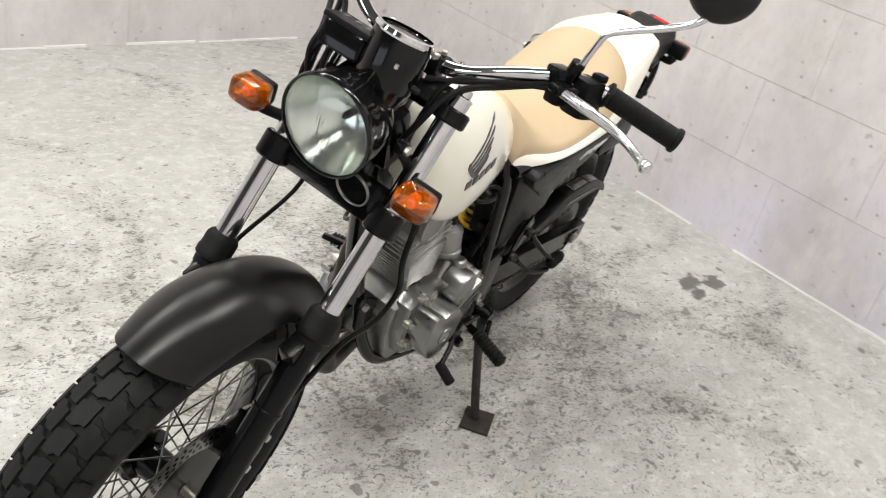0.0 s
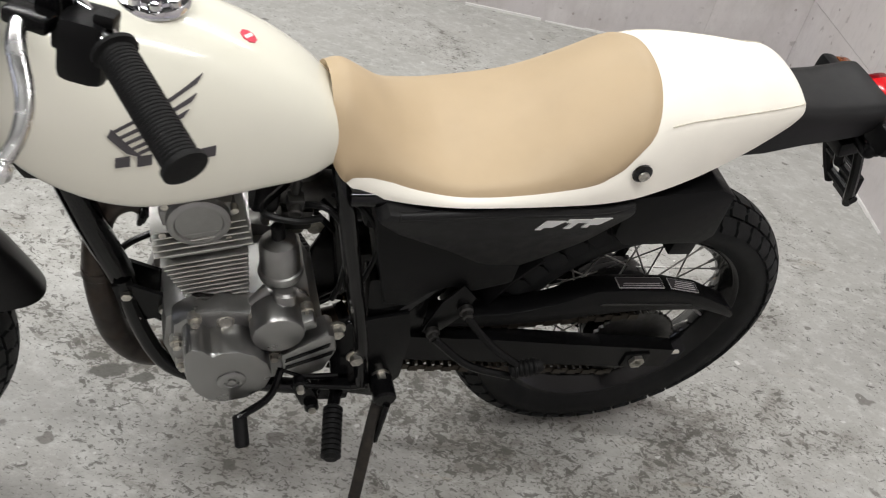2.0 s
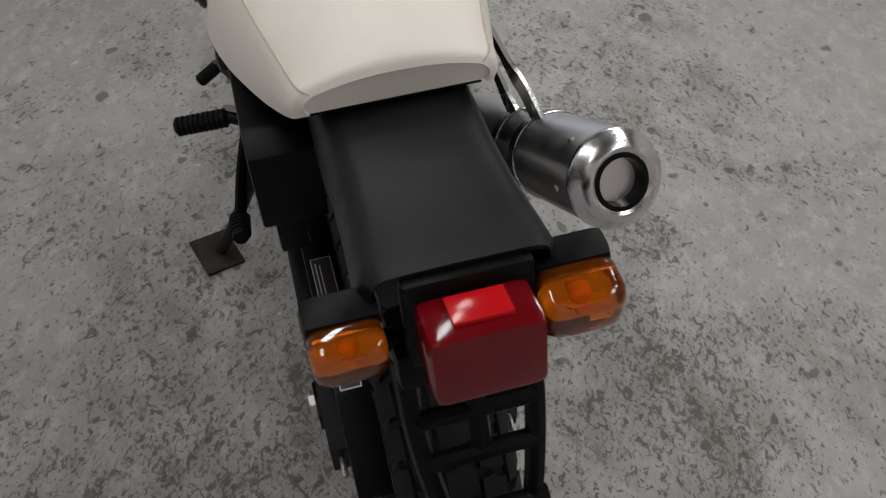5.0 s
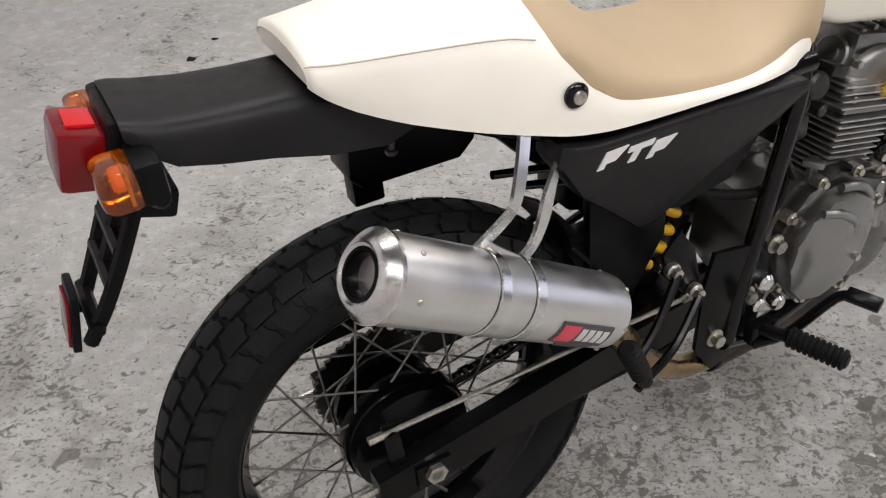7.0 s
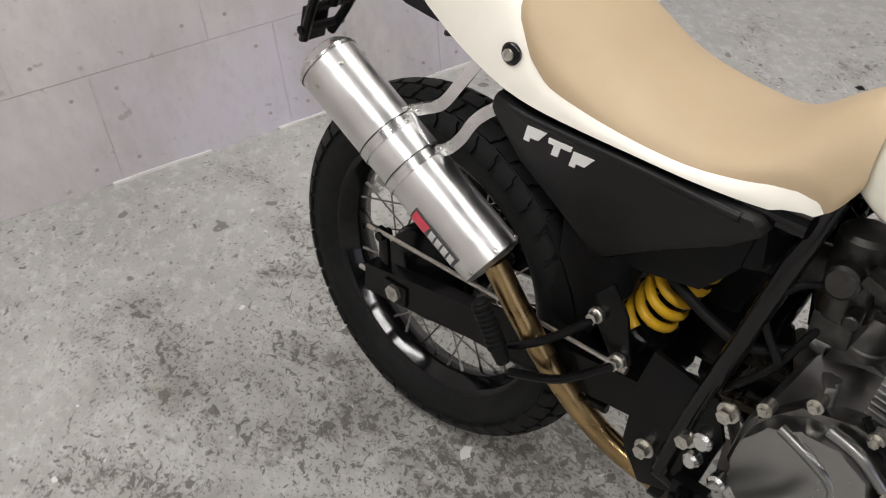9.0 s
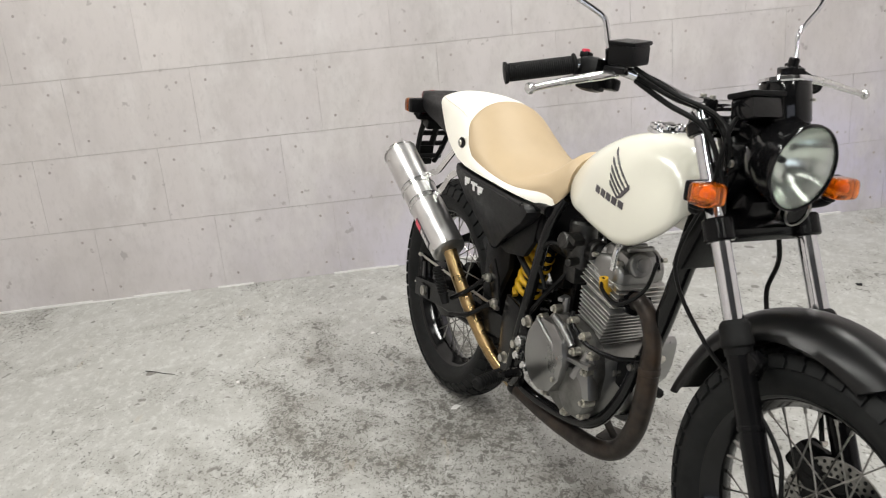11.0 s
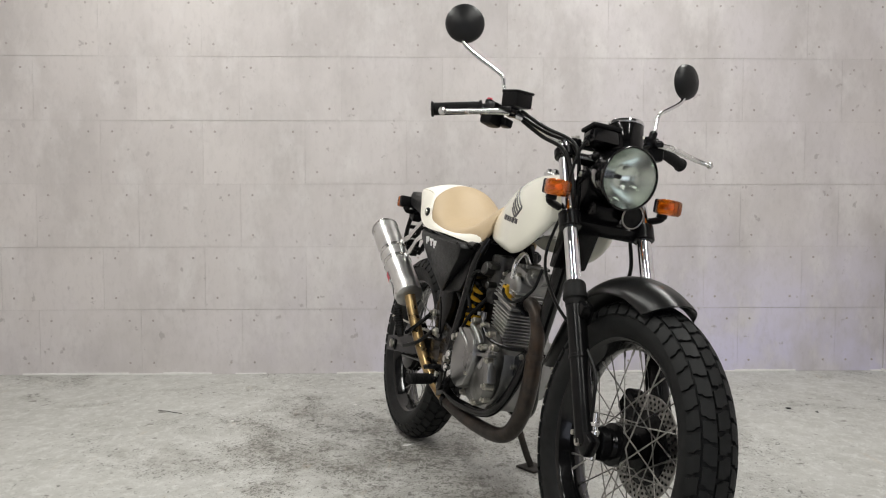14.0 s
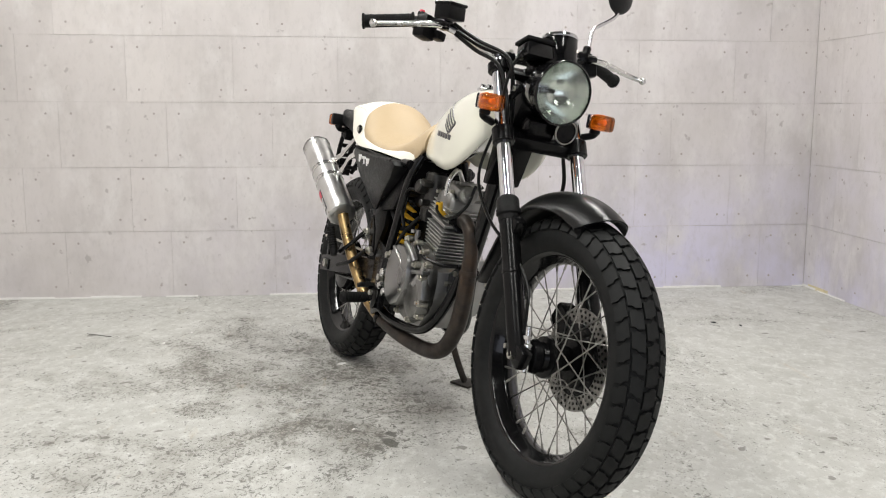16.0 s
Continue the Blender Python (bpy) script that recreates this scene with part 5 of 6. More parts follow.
def top_box(x0, x1, v0, v1, h):
    """A thin box lying on the top of the case; v runs from its outer side to its inner side."""
    pts = []
    for d in (h - 0.0014, h):
        for x, v in ((x0, v0), (x1, v0), (x1, v1), (x0, v1)):
            pts.append((x, 0.0925 - 0.030 * v, float(np.interp(x, CASE_X, CASE_Z)) + d))
    return Geo().add(pts, [(3, 2, 1, 0), (4, 5, 6, 7), (0, 1, 5, 4), (1, 2, 6, 5), (2, 3, 7, 6), (3, 0, 4, 7)])


for x0, x1 in ((0.004, 0.093), (-0.073, -0.010)):
    lab = part("caution_label", top_box(x0, x1, 0.10, 0.90, 0.0012), SILVER_DECAL, case, "small black caution label with pale border")
    part("label_field", top_box(x0 + 0.0013, x1 - 0.0013, 0.145, 0.855, 0.0018), DARK_DECAL, lab)
    for k in range(4 if x0 < 0 else 2):
        v = 0.24 + k * 0.15
        part("text_bar", top_box(x0 + 0.006, x1 - 0.008 - 0.003 * k, v, v + 0.055, 0.0023), SILVER_DECAL, lab)

# engine
LOW = Vector((0.735, 0, 0.447))
UPD = Vector((0.23, 0, 1)).normalized()


def level(t, size_x, size_y, h, shift=0.0, bevel=0.010):
    c = LOW + UPD * t + Vector((shift, 0, 0))
    return block((size_x, size_y, h), c, (0, math.degrees(math.atan2(UPD.x, UPD.z)), 0), bevel)


crank_poly = [(0.575, 0.40), (0.60, 0.445), (0.66, 0.462), (0.79, 0.448), (0.815, 0.425), (0.815, 0.36), (0.792, 0.29), (0.765, 0.262), (0.68, 0.254), (0.60, 0.272), (0.565, 0.33)]
engine = part("engine", plate(crank_poly, -0.075, 0.072, 0.012), ALLOY, bike, "cast alloy air-cooled single cylinder engine", 30)
part("cylinder", level(0.05, 0.066, 0.086, 0.13), DARK_ALLOY, engine)
for i in range(11):
    t = 0.004 + i * 0.0098
    part("cooling_fin", level(t, 0.084 + 0.0036 * i, 0.122 + 0.0012 * i, 0.0030, 0.0006 * i, 0.0012), FIN, engine)
part("head_joint", level(0.114, 0.100, 0.122, 0.008, 0.004, 0.003), ALLOY, engine)
part("cylinder_head", level(0.150, 0.100, 0.100, 0.085, 0.002), ALLOY, engine)
for i in range(5):
    part("head_fin", level(0.123 + i * 0.0100, 0.134 - 0.002 * i, 0.136 - 0.004 * i, 0.0030, 0.004, 0.0012), FIN, engine)
part("rocker_cover", level(0.203, 0.084, 0.084, 0.046, 0.0, 0.020), ALLOY, engine)
for k in (-1, 0, 1):
    part("rocker_rib", level(0.228, 0.010, 0.066, 0.010, 0.024 * k, 0.004), ALLOY, engine)
c = LOW + UPD * 0.172 + Vector((0.002, 0.052, 0))
part("cam_cap", lathe(c, (0, 1, 0), [(0, 0.043), (0.010, 0.042), (0.013, 0.038), (0.013, 0.033), (0.010, 0.031), (0.010, 0.0)], 28), ALLOY, engine)
for px_, axis in ((0.046, (1, -0.15, 0.35)), (-0.044, (-1, -0.15, 0.45))):
    cc = LOW + UPD * 0.196 + Vector((px_, -0.012, 0))
    part("rocker_cap", lathe(cc, axis, [(0, 0.026), (0.012, 0.026), (0.015, 0.023), (0.016, 0.014), (0.021, 0.013), (0.022, 0.008)], 24), ALLOY, engine)
part("head_shoulder", loft([[LOW + UPD * 0.172 + Vector((0.052 * math.cos(q) * g, -0.046 - d, 0.036 * math.sin(q) * g)) for q in (2 * math.pi * i / 24 for i in range(24))] for d, g in ((0.0, 1.0), (0.006, 0.96), (0.011, 0.84), (0.0135, 0.62), (0.0145, 0.2))], closed=True), ALLOY, engine, "", 70)
part("plug_well", lathe(LOW + UPD * 0.150 + Vector((0.022, -0.046, 0)), (0.15, -1, 0.25), [(0, 0.022), (0.012, 0.020), (0.014, 0.015), (0.010, 0.012)], 20, cap=False), ALLOY, engine)
for sgn in (1, -1):
    c = LOW + UPD * 0.172 + Vector((0.002, sgn * 0.050, 0))
    for dx, dz in ((-0.045, 0.024), (0.045, 0.030), (-0.042, -0.030), (0.046, -0.024)):
        q = c + Vector((dx, 0, dz))
        part("head_bolt", rod(q, q + Vector((0, sgn * 0.012, 0)), 0.0055, 6), ZINC, engine)
part("breather_hose", tube([LOW + UPD * 0.235 + Vector((0.01, -0.02, 0)), LOW + UPD * 0.262 + Vector((0.02, -0.045, 0)), LOW + UPD * 0.235 + Vector((0.035, -0.070, 0)), LOW + UPD * 0.190 + Vector((0.040, -0.072, 0))], 0.0065, 10, 5), LEVER, engine)
# left side covers
part("left_case", plate([(0.605, 0.462), (0.640, 0.485), (0.690, 0.462), (0.735, 0.470), (0.775, 0.468), (0.805, 0.440), (0.803, 0.370), (0.775, 0.305), (0.700, 0.278), (0.620, 0.300), (0.600, 0.360)], 0.055, 0.098, 0.010), COVER, engine, "silver crankcase cover", 30)
alt = part("alternator_cover", plate([(0.792, 0.420), (0.791, 0.440), (0.782, 0.450), (0.766, 0.446), (0.753, 0.431), (0.737, 0.440), (0.715, 0.440), (0.692, 0.430), (0.671, 0.408), (0.661, 0.377), (0.668, 0.345), (0.694, 0.320), (0.728, 0.312), (0.752, 0.321), (0.772, 0.343), (0.786, 0.378)], 0.070, 0.150, 0.007), COVER, engine, "rounded silver alternator cover", 30)
part("cover_plug", lathe((0.721, 0.149, 0.372), (0, 1, 0), [(0, 0.021), (0.003, 0.021), (0.005, 0.018), (0.0055, 0.011), (0.003, 0.010), (0.003, 0.006), (0.006, 0.005), (0.006, 0.0)], 24), COVER, alt)
part("timing_plug", lathe((0.731, 0.095, 0.447), (0, 1, 0.2), [(0, 0.013), (0.004, 0.013), (0.006, 0.010), (0.004, 0.006), (0.004, 0.0)], 18), ZINC, engine)
part("starter_motor", lathe((0.650, 0.050, 0.492), (0.16, -0.1, 1), [(0, 0.022), (0.004, 0.032), (0.012, 0.034), (0.018, 0.033), (0.020, 0.030), (0.062, 0.029), (0.070, 0.026), (0.078, 0.012)], 28).join(rod((0.650, 0.085, 0.500), (0.648, 0.102, 0.440), 0.017, 18, 0.004), rod((0.665, 0.070, 0.490), (0.690, 0.075, 0.455), 0.012, 12, 0.003)), ALLOY, engine, "silver starter motor")
part("starter_boot", rod((0.662, 0.045, 0.566), (0.666, 0.042, 0.592), 0.010, 12, 0.003), GRIP, engine)
gear = part("gear_cover", lathe((0.658, 0.085, 0.449), (0, 1, 0), [(0, 0.040), (0.038, 0.040), (0.045, 0.037), (0.047, 0.032), (0.047, 0.0)], 32), COVER, engine)
part("cover_tab", block((0.030, 0.030, 0.022), (0.618, 0.110, 0.462), (0, 24, 0), 0.006), COVER, gear)
spc = part("sprocket_cover", plate([(0.648, 0.395), (0.624, 0.414), (0.583, 0.443), (0.572, 0.438), (0.564, 0.404), (0.577, 0.352), (0.605, 0.338), (0.642, 0.360)], 0.085, 0.128, 0.006), COVER, engine, "slotted silver sprocket cover", 30)
for x0, z0, x1, z1 in ((0.640, 0.388, 0.577, 0.424), (0.638, 0.370, 0.570, 0.404)):
    part("cover_slot", plate([(x0, z0), (x1, z1), (x1 + 0.001, z1 - 0.009), (x0, z0 - 0.009)], 0.125, 0.1292, 0), BLACK, spc)
for x, z in ((0.798, 0.405), (0.787, 0.350), (0.680, 0.300), (0.652, 0.362), (0.775, 0.456), (0.690, 0.455), (0.615, 0.470), (0.606, 0.352)):
    part("case_bolt", rod((x, 0.09, z), (x, 0.112, z), 0.0065, 6).join(rod((x, 0.09, z), (x, 0.104, z), 0.010, 12)), ZINC, engine)
# right side
part("right_case", plate([(0.595, 0.43), (0.64, 0.478), (0.70, 0.492), (0.765, 0.480), (0.812, 0.450), (0.826, 0.40), (0.816, 0.335), (0.785, 0.285), (0.72, 0.262), (0.63, 0.292), (0.585, 0.36)], -0.092, -0.060, 0.008), CASE, engine, "grimy silver right crankcase", 30)
clutch = part("clutch_cover", plate([(0.586, 0.380), (0.594, 0.420), (0.618, 0.455), (0.655, 0.474), (0.700, 0.475), (0.738, 0.452), (0.748, 0.418), (0.748, 0.392), (0.738, 0.352), (0.705, 0.312), (0.660, 0.298), (0.618, 0.310), (0.592, 0.342)], -0.126, -0.085, 0.013), COVER, engine, "rounded silver clutch cover", 30)
part("cover_ledge", block((0.110, 0.026, 0.011), (0.775, -0.100, 0.414), (0, -6, 0), 0.004), COVER, clutch)
part("cover_ridge", tube([(0.634, -0.122, 0.462), (0.668, -0.128, 0.452), (0.702, -0.122, 0.425), (0.712, -0.120, 0.395)], 0.007, 10), COVER, clutch)
part("cover_ridge", tube([(0.680, -0.108, 0.482), (0.720, -0.112, 0.472), (0.752, -0.105, 0.440)], 0.008, 10), COVER, clutch)
part("oil_filter_cover", lathe((0.765, -0.075, 0.340), (0, -1, 0), [(0, 0.056), (0.022, 0.056), (0.030, 0.052), (0.034, 0.042), (0.036, 0.022), (0.036, 0.0)], 32), CASE, engine)
part("pump_boss", block((0.055, 0.030, 0.070), (0.800, -0.092, 0.372), (0, -14, 0), 0.010).join(rod((0.795, -0.085, 0.440), (0.770, -0.106, 0.375), 0.011, 14, 0.003)), COVER, engine)
for x, z, d in ((0.603, 0.452, 0.0), (0.655, 0.492, 0.0), (0.725, 0.488, 0.0), (0.775, 0.470, 0.0), (0.812, 0.440, 0.0), (0.818, 0.365, 0.0), (0.800, 0.298, 0.0), (0.735, 0.276, 0.0), (0.650, 0.286, 0.0), (0.592, 0.330, 0.0), (0.762, 0.432, 0.012), (0.812, 0.405, 0.012), (0.722, 0.352, 0.026), (0.815, 0.335, 0.010)):
    part("case_bolt", rod((x, -0.085, z), (x, -0.104 - d, z), 0.0062, 6).join(rod((x, -0.080, z), (x, -0.097 - d, z), 0.0100, 12)), ZINC, engine)
part("oil_line", tube([(0.705, -0.080, 0.500), (0.735, -0.095, 0.480), (0.790, -0.090, 0.455), (0.850, -0.065, 0.448), (0.880, -0.035, 0.452)], 0.0055, 8), BLACK, engine)
part("clutch_arm", block((0.012, 0.030, 0.010), (0.655, -0.075, 0.515), (0, 0, 30), 0.002).join(rod((0.66, -0.07, 0.48), (0.66, -0.07, 0.52), 0.008, 10)), ALLOY, engine)
for x, z, r in ((0.548, 0.374, 0.014), (0.579, 0.323, 0.013), (0.540, 0.335, 0.012)):
    part("pivot_nut", rod((x, -0.100, z), (x, -0.122, z), r, 14, 0.004), LEVER, engine)
# ignition and carburettor
part("spark_plug_cap", tube([(0.795, -0.055, 0.578), (0.803, -0.076, 0.586), (0.806, -0.082, 0.612)], 0.0095, 10), YELLOW, engine, "yellow spark plug cap")
part("ignition_lead", tube([(0.806, -0.082, 0.612), (0.815, -0.090, 0.590), (0.860, -0.078, 0.572), (0.895, -0.045, 0.61), (0.905, -0.03, 0.67)], 0.0042, 8), CABLE, engine)
carb = part("carburettor", Geo().join(rod((0.685, -0.01, 0.625), (0.56, -0.01, 0.610), 0.028, 20, 0.004), rod((0.632, -0.025, 0.575), (0.632, -0.025, 0.688), 0.032, 20, 0.006), block((0.05, 0.065, 0.040), (0.632, -0.022, 0.565), (0, 0, 0), 0.008), rod((0.632, -0.05, 0.640), (0.634, -0.082, 0.645), 0.020, 16, 0.004), rod((0.650, -0.045, 0.600), (0.655, -0.075, 0.598), 0.010, 10, 0.002), block((0.03, 0.03, 0.016), (0.668, -0.066, 0.655), (0, 20, 0), 0.004)), DARK_ALLOY, bike, "small grimy alloy carburettor")
for p, q, r in (((0.700, 0, 0.618), (0.665, 0, 0.615), 0.030), ((0.56, 0, 0.605), (0.50, 0, 0.610), 0.034)):
    part("intake_boot", rod(p, q, r, 18, 0.004), GRIP, carb)
for path, r, mt in [([(0.61, 0.04, 0.64), (0.58, 0.075, 0.62), (0.565, 0.085, 0.55), (0.575, 0.08, 0.47)], 0.0045, CABLE), ([(0.60, 0.05, 0.66), (0.56, 0.08, 0.66), (0.53, 0.09, 0.60), (0.54, 0.085, 0.50)], 0.0040, CABLE), ([(0.62, -0.05, 0.56), (0.59, -0.085, 0.50), (0.54, -0.09, 0.44)], 0.0055, CABLE), ([(0.66, 0.03, 0.66), (0.70, 0.085, 0.665), (0.66, 0.10, 0.66), (0.62, 0.09, 0.655)], 0.0050, CABLE), ([(0.64, -0.05, 0.62), (0.60, -0.09, 0.63), (0.57, -0.095, 0.58), (0.60, -0.09, 0.52)], 0.0050, CABLE), ([(0.66, 0.062, 0.655), (0.61, 0.085, 0.665), (0.575, 0.09, 0.60), (0.57, 0.085, 0.50)], 0.0045, CABLE)]:
    part("hose", tube(path, r, 8, 6), mt, carb)
part("fuel_tap", block((0.024, 0.022, 0.020), (0.655, 0.070, 0.668), (0, 0, 0), 0.005).join(rod((0.655, 0.078, 0.664), (0.657, 0.092, 0.662), 0.0095, 14, 0.002), rod((0.655, 0.066, 0.675), (0.656, 0.064, 0.708), 0.006, 10)), DARK_ALLOY, bike)

# exhaust
pipe = part("exhaust_pipe", tube([(0.832, -0.022, 0.560), (0.860, -0.026, 0.573), (0.892, -0.024, 0.553), (0.906, -0.016, 0.500), (0.905, -0.014, 0.430), (0.896, -0.011, 0.358), (0.878, -0.012, 0.284), (0.838, -0.020, 0.222), (0.770, -0.036, 0.200), (0.63, -0.058, 0.205), (0.49, -0.078, 0.228)], 0.0205, 18, 6, radii=[0.0175, 0.0180, 0.0185, 0.0190, 0.0225, 0.0230, 0.0230, 0.0225, 0.0215, 0.021, 0.021]), HEADER, bike, "brown aged exhaust header")
part("pipe_joint", lathe((0.9055, -0.0145, 0.448), (0, 0.02, -1), [(0, 0.0195), (0.003, 0.0235), (0.016, 0.0240), (0.018, 0.0225)], 20), HEADER, pipe)
part("exhaust_flange", lathe((0.836, -0.023, 0.561), (1, -0.1, 0.3), [(0, 0.026), (0.008, 0.026), (0.010, 0.021)], 20).join(block((0.008, 0.075, 0.018), (0.844, -0.024, 0.566), (0, -15, -6), 0.003)), BLACK, pipe)
part("link_pipe", tube([(0.50, -0.077, 0.226), (0.43, -0.090, 0.252), (0.375, -0.105, 0.292), (0.325, -0.122, 0.350), (0.272, -0.141, 0.428), (0.226, -0.157, 0.508)], 0.0180, 18, 6), GOLD, pipe, "gold heat-tinted link pipe")
part("pipe_clamp", lathe((0.502, -0.076, 0.226), (-0.9, -0.17, 0.3), [(0, 0.022), (0.002, 0.0235), (0.018, 0.0235), (0.020, 0.022)], 18), BLACK, pipe)
MA, MB = Vector((0.228, -0.158, 0.505)), Vector((-0.080, -0.193, 0.722))
MD = (MB - MA).normalized()
ML = (MB - MA).length
can = part("muffler", lathe(MA, MD, [(0, 0.022), (0.002, 0.038), (0.006, 0.0450), (0.014, 0.0460), (ML - 0.020, 0.0460), (ML - 0.018, 0.0455)], 48), MUFFLER, bike, "brushed aluminium silencer can")
part("end_cap", lathe(MA + MD * (ML - 0.021), MD, [(0, 0.0472), (0.004, 0.0472), (0.005, 0.0455), (0.013, 0.0395), (0.019, 0.033), (0.0195, 0.030), (0.017, 0.026), (0.010, 0.0255)], 48, cap=False), LEVER, can, "polished conical end cap")
part("outlet", lathe(MA + MD * (ML - 0.055), MD, [(0, 0.001), (0.002, 0.020), (0.040, 0.0205), (0.052, 0.0225), (0.052, 0.0265), (0.044, 0.0265), (0.020, 0.0245)], 32, cap=False), BLACK, can)
for t in (0.105 + 0.055, 0.215):
    part("band", lathe(MA + MD * t, MD, [(0, 0.0462), (0.001, 0.0476), (0.014, 0.0476), (0.015, 0.0462)], 40), LEVER, can)
    part("band_gap", lathe(MA + MD * (t + 0.0155), MD, [(0, 0.0461), (0.0004, 0.0465), (0.0014, 0.0465), (0.0018, 0.0461)], 40), DARK_ALLOY, can)
for k in range(6):
    a = 2 * math.pi * k / 6
    d, sx, ux = frame_of(MD)
    for t in (ML - 0.045, 0.010):
        q = MA + MD * t + 0.0455 * (math.cos(a) * sx + math.sin(a) * ux)
        part("rivet", lathe(q, (q - (MA + MD * t)), [(0, 0.0032), (0.002, 0.003), (0.003, 0.001)], 8), ZINC, can)
# badge on the can, of plain shapes
bd, bs, bu = frame_of(MD)


def on_can(x, z, sgn, h):
    x += 0.010
    a = -0.26 + z * 1.2 / 0.046
    out = Vector((0, -1, 0)) - MD * Vector((0, -1, 0)).dot(MD)
    out.normalize()
    tang = MD.cross(out)
    if tang.z < 0:
        tang = -tang
    return MA + MD * x + (0.0460 + h) * (math.cos(a) * out + math.sin(a) * tang)


badge = part("badge_plate", decal([(0.022, -0.013), (0.112, -0.013), (0.112, 0.013), (0.022, 0.013)], 1, on_can, 0.0018), DARK_DECAL, can, "black badge with red and silver shapes")
part("badge_tail", decal([(0.040, -0.026), (0.085, -0.026), (0.100, -0.012), (0.028, -0.012)], 1, on_can, 0.0016), DARK_DECAL, badge)
part("badge_shape", decal([(0.082, -0.010), (0.109, -0.010), (0.109, 0.010), (0.080, 0.010)], 1, on_can, 0.0024), RED_DECAL, badge, "red badge shape")
for k in range(4):
    x = 0.0265 + 0.0130 * k
    part("badge_bar", decal([(x, -0.007), (x + 0.0095, -0.007), (x + 0.0105, 0.008), (x + 0.001, 0.008)], 1, on_can, 0.0023), SILVER_DECAL, badge)
# hanger straps
for path in ([(0.058, -0.166, 0.672), (0.092, -0.160, 0.687), (0.116, -0.152, 0.700), (0.136, -0.136, 0.735), (0.156, -0.114, 0.776)], [(0.104, -0.162, 0.630), (0.130, -0.157, 0.640), (0.150, -0.150, 0.662), (0.168, -0.140, 0.694), (0.200, -0.116, 0.720)]):
    pts = smooth_path(path, 5)
    secs = []
    for i, p in enumerate(pts):
        d = (pts[min(i + 1, len(pts) - 1)] - pts[max(i - 1, 0)]).normalized()
        wv = d.cross(Vector((0, 1, 0.3)).normalized()).normalized()
        th = d.cross(wv).normalized()
        secs.append([p + wv * 0.008 + th * 0.0025, p - wv * 0.008 + th * 0.0025, p - wv * 0.008 - th * 0.0025, p + wv * 0.008 - th * 0.0025])
    part("hanger_strap", loft(secs, closed=True), LEVER, can)
part("hanger_plate", plate([(0.060, 0.672), (0.075, 0.678), (0.115, 0.640), (0.105, 0.622)], -0.170, -0.165, 0.001), MUFFLER, can)
for x, z in ((0.070, 0.668), (0.107, 0.634)):
    part("strap_bolt", rod((x, -0.166, z), (x, -0.182, z), 0.006, 6), ZINC, can)

# foot rests and controls
for s in (1, -1):
    peg = part("foot_rest", rod((0.545, s * 0.125, 0.292), (0.560, s * 0.165, 0.300), 0.010, 10).join(block((0.05, 0.02, 0.035), (0.55, s * 0.118, 0.285), (0, 0, 0), 0.004)), BLACK, bike, "ribbed rubber foot rest")
    prof, k = [(0, 0.010)], 0.004
    while k < 0.086:
        prof += [(k, 0.0130), (k + 0.001, 0.0160), (k + 0.005, 0.0160), (k + 0.006, 0.0130)]
        k += 0.0085
    prof.append((0.090, 0.010))
    part("rubber", lathe((0.558, s * 0.160, 0.300), (0.18, s * 1.0, -0.16) if s > 0 else (0.34, -0.94, -0.02), prof, 16), GRIP, peg)
    rest = part("passenger_foot_rest", Geo().join(tube([(0.372, s * 0.125, 0.474), (0.32, s * 0.150, 0.425), (0.272, s * 0.165, 0.393)], 0.0065, 8), tube([(0.412, s * 0.128, 0.422), (0.35, s * 0.152, 0.380), (0.275, s * 0.166, 0.362)] if s > 0 else [(0.412, -0.128, 0.422), (0.35, -0.152, 0.375), (0.278, -0.168, 0.352)], 0.0065, 8), plate([(0.385, 0.53), (0.412, 0.49), (0.428, 0.42), (0.408, 0.405), (0.366, 0.462), (0.358, 0.50)], s * 0.106, s * 0.111, 0.001)), BLACK, bike, "folded passenger foot rest on tubular bracket")
    part("rubber", lathe((0.280, 0.166, 0.378) if s > 0 else (0.236, -0.196, 0.470), (-1.0, 0.05, 0.28) if s > 0 else (0.42, 0.12, -0.90), [(0, 0.009), (0.003, 0.012)] + [q for k in range(5 if s > 0 else 9) for q in ((0.006 + k * 0.008, 0.0115), (0.008 + k * 0.008, 0.0145), (0.011 + k * 0.008, 0.0145), (0.012 + k * 0.008, 0.0115))] + ([(0.047, 0.012), (0.054, 0.010)] if s > 0 else [(0.082, 0.012), (0.100, 0.010)]), 14), GRIP, rest)
    for x, z in ((0.370, 0.476), (0.412, 0.423)):
        # left bolts get the darker metal: their shade is put into the colour
        part("bracket_bolt", rod((x, s * 0.110, z), (x, s * 0.130, z), 0.0085, 6).join(rod((x, s * 0.110, z), (x, s * 0.122, z), 0.0115, 14, 0.002)), ZINC if s < 0 else DARK_ALLOY, rest)
shift = part("gear_lever", tube([(0.640, 0.115, 0.345), (0.66, 0.150, 0.322), (0.705, 0.165, 0.292)], 0.006, 8).join(tube([(0.640, 0.115, 0.345), (0.60, 0.125, 0.335), (0.55, 0.120, 0.325)], 0.005, 8)), BLACK, bike, "black gear lever with rubber pad")
part("toe_rubber", rod((0.703, 0.158, 0.290), (0.700, 0.200, 0.262), 0.0115, 12, 0.003), GRIP, shift)
pedal = part("brake_pedal", tube([(0.53, -0.125, 0.270), (0.58, -0.145, 0.285), (0.64, -0.165, 0.335), (0.655, -0.185, 0.345)], 0.008, 8), BLACK, bike, "black rear brake pedal")
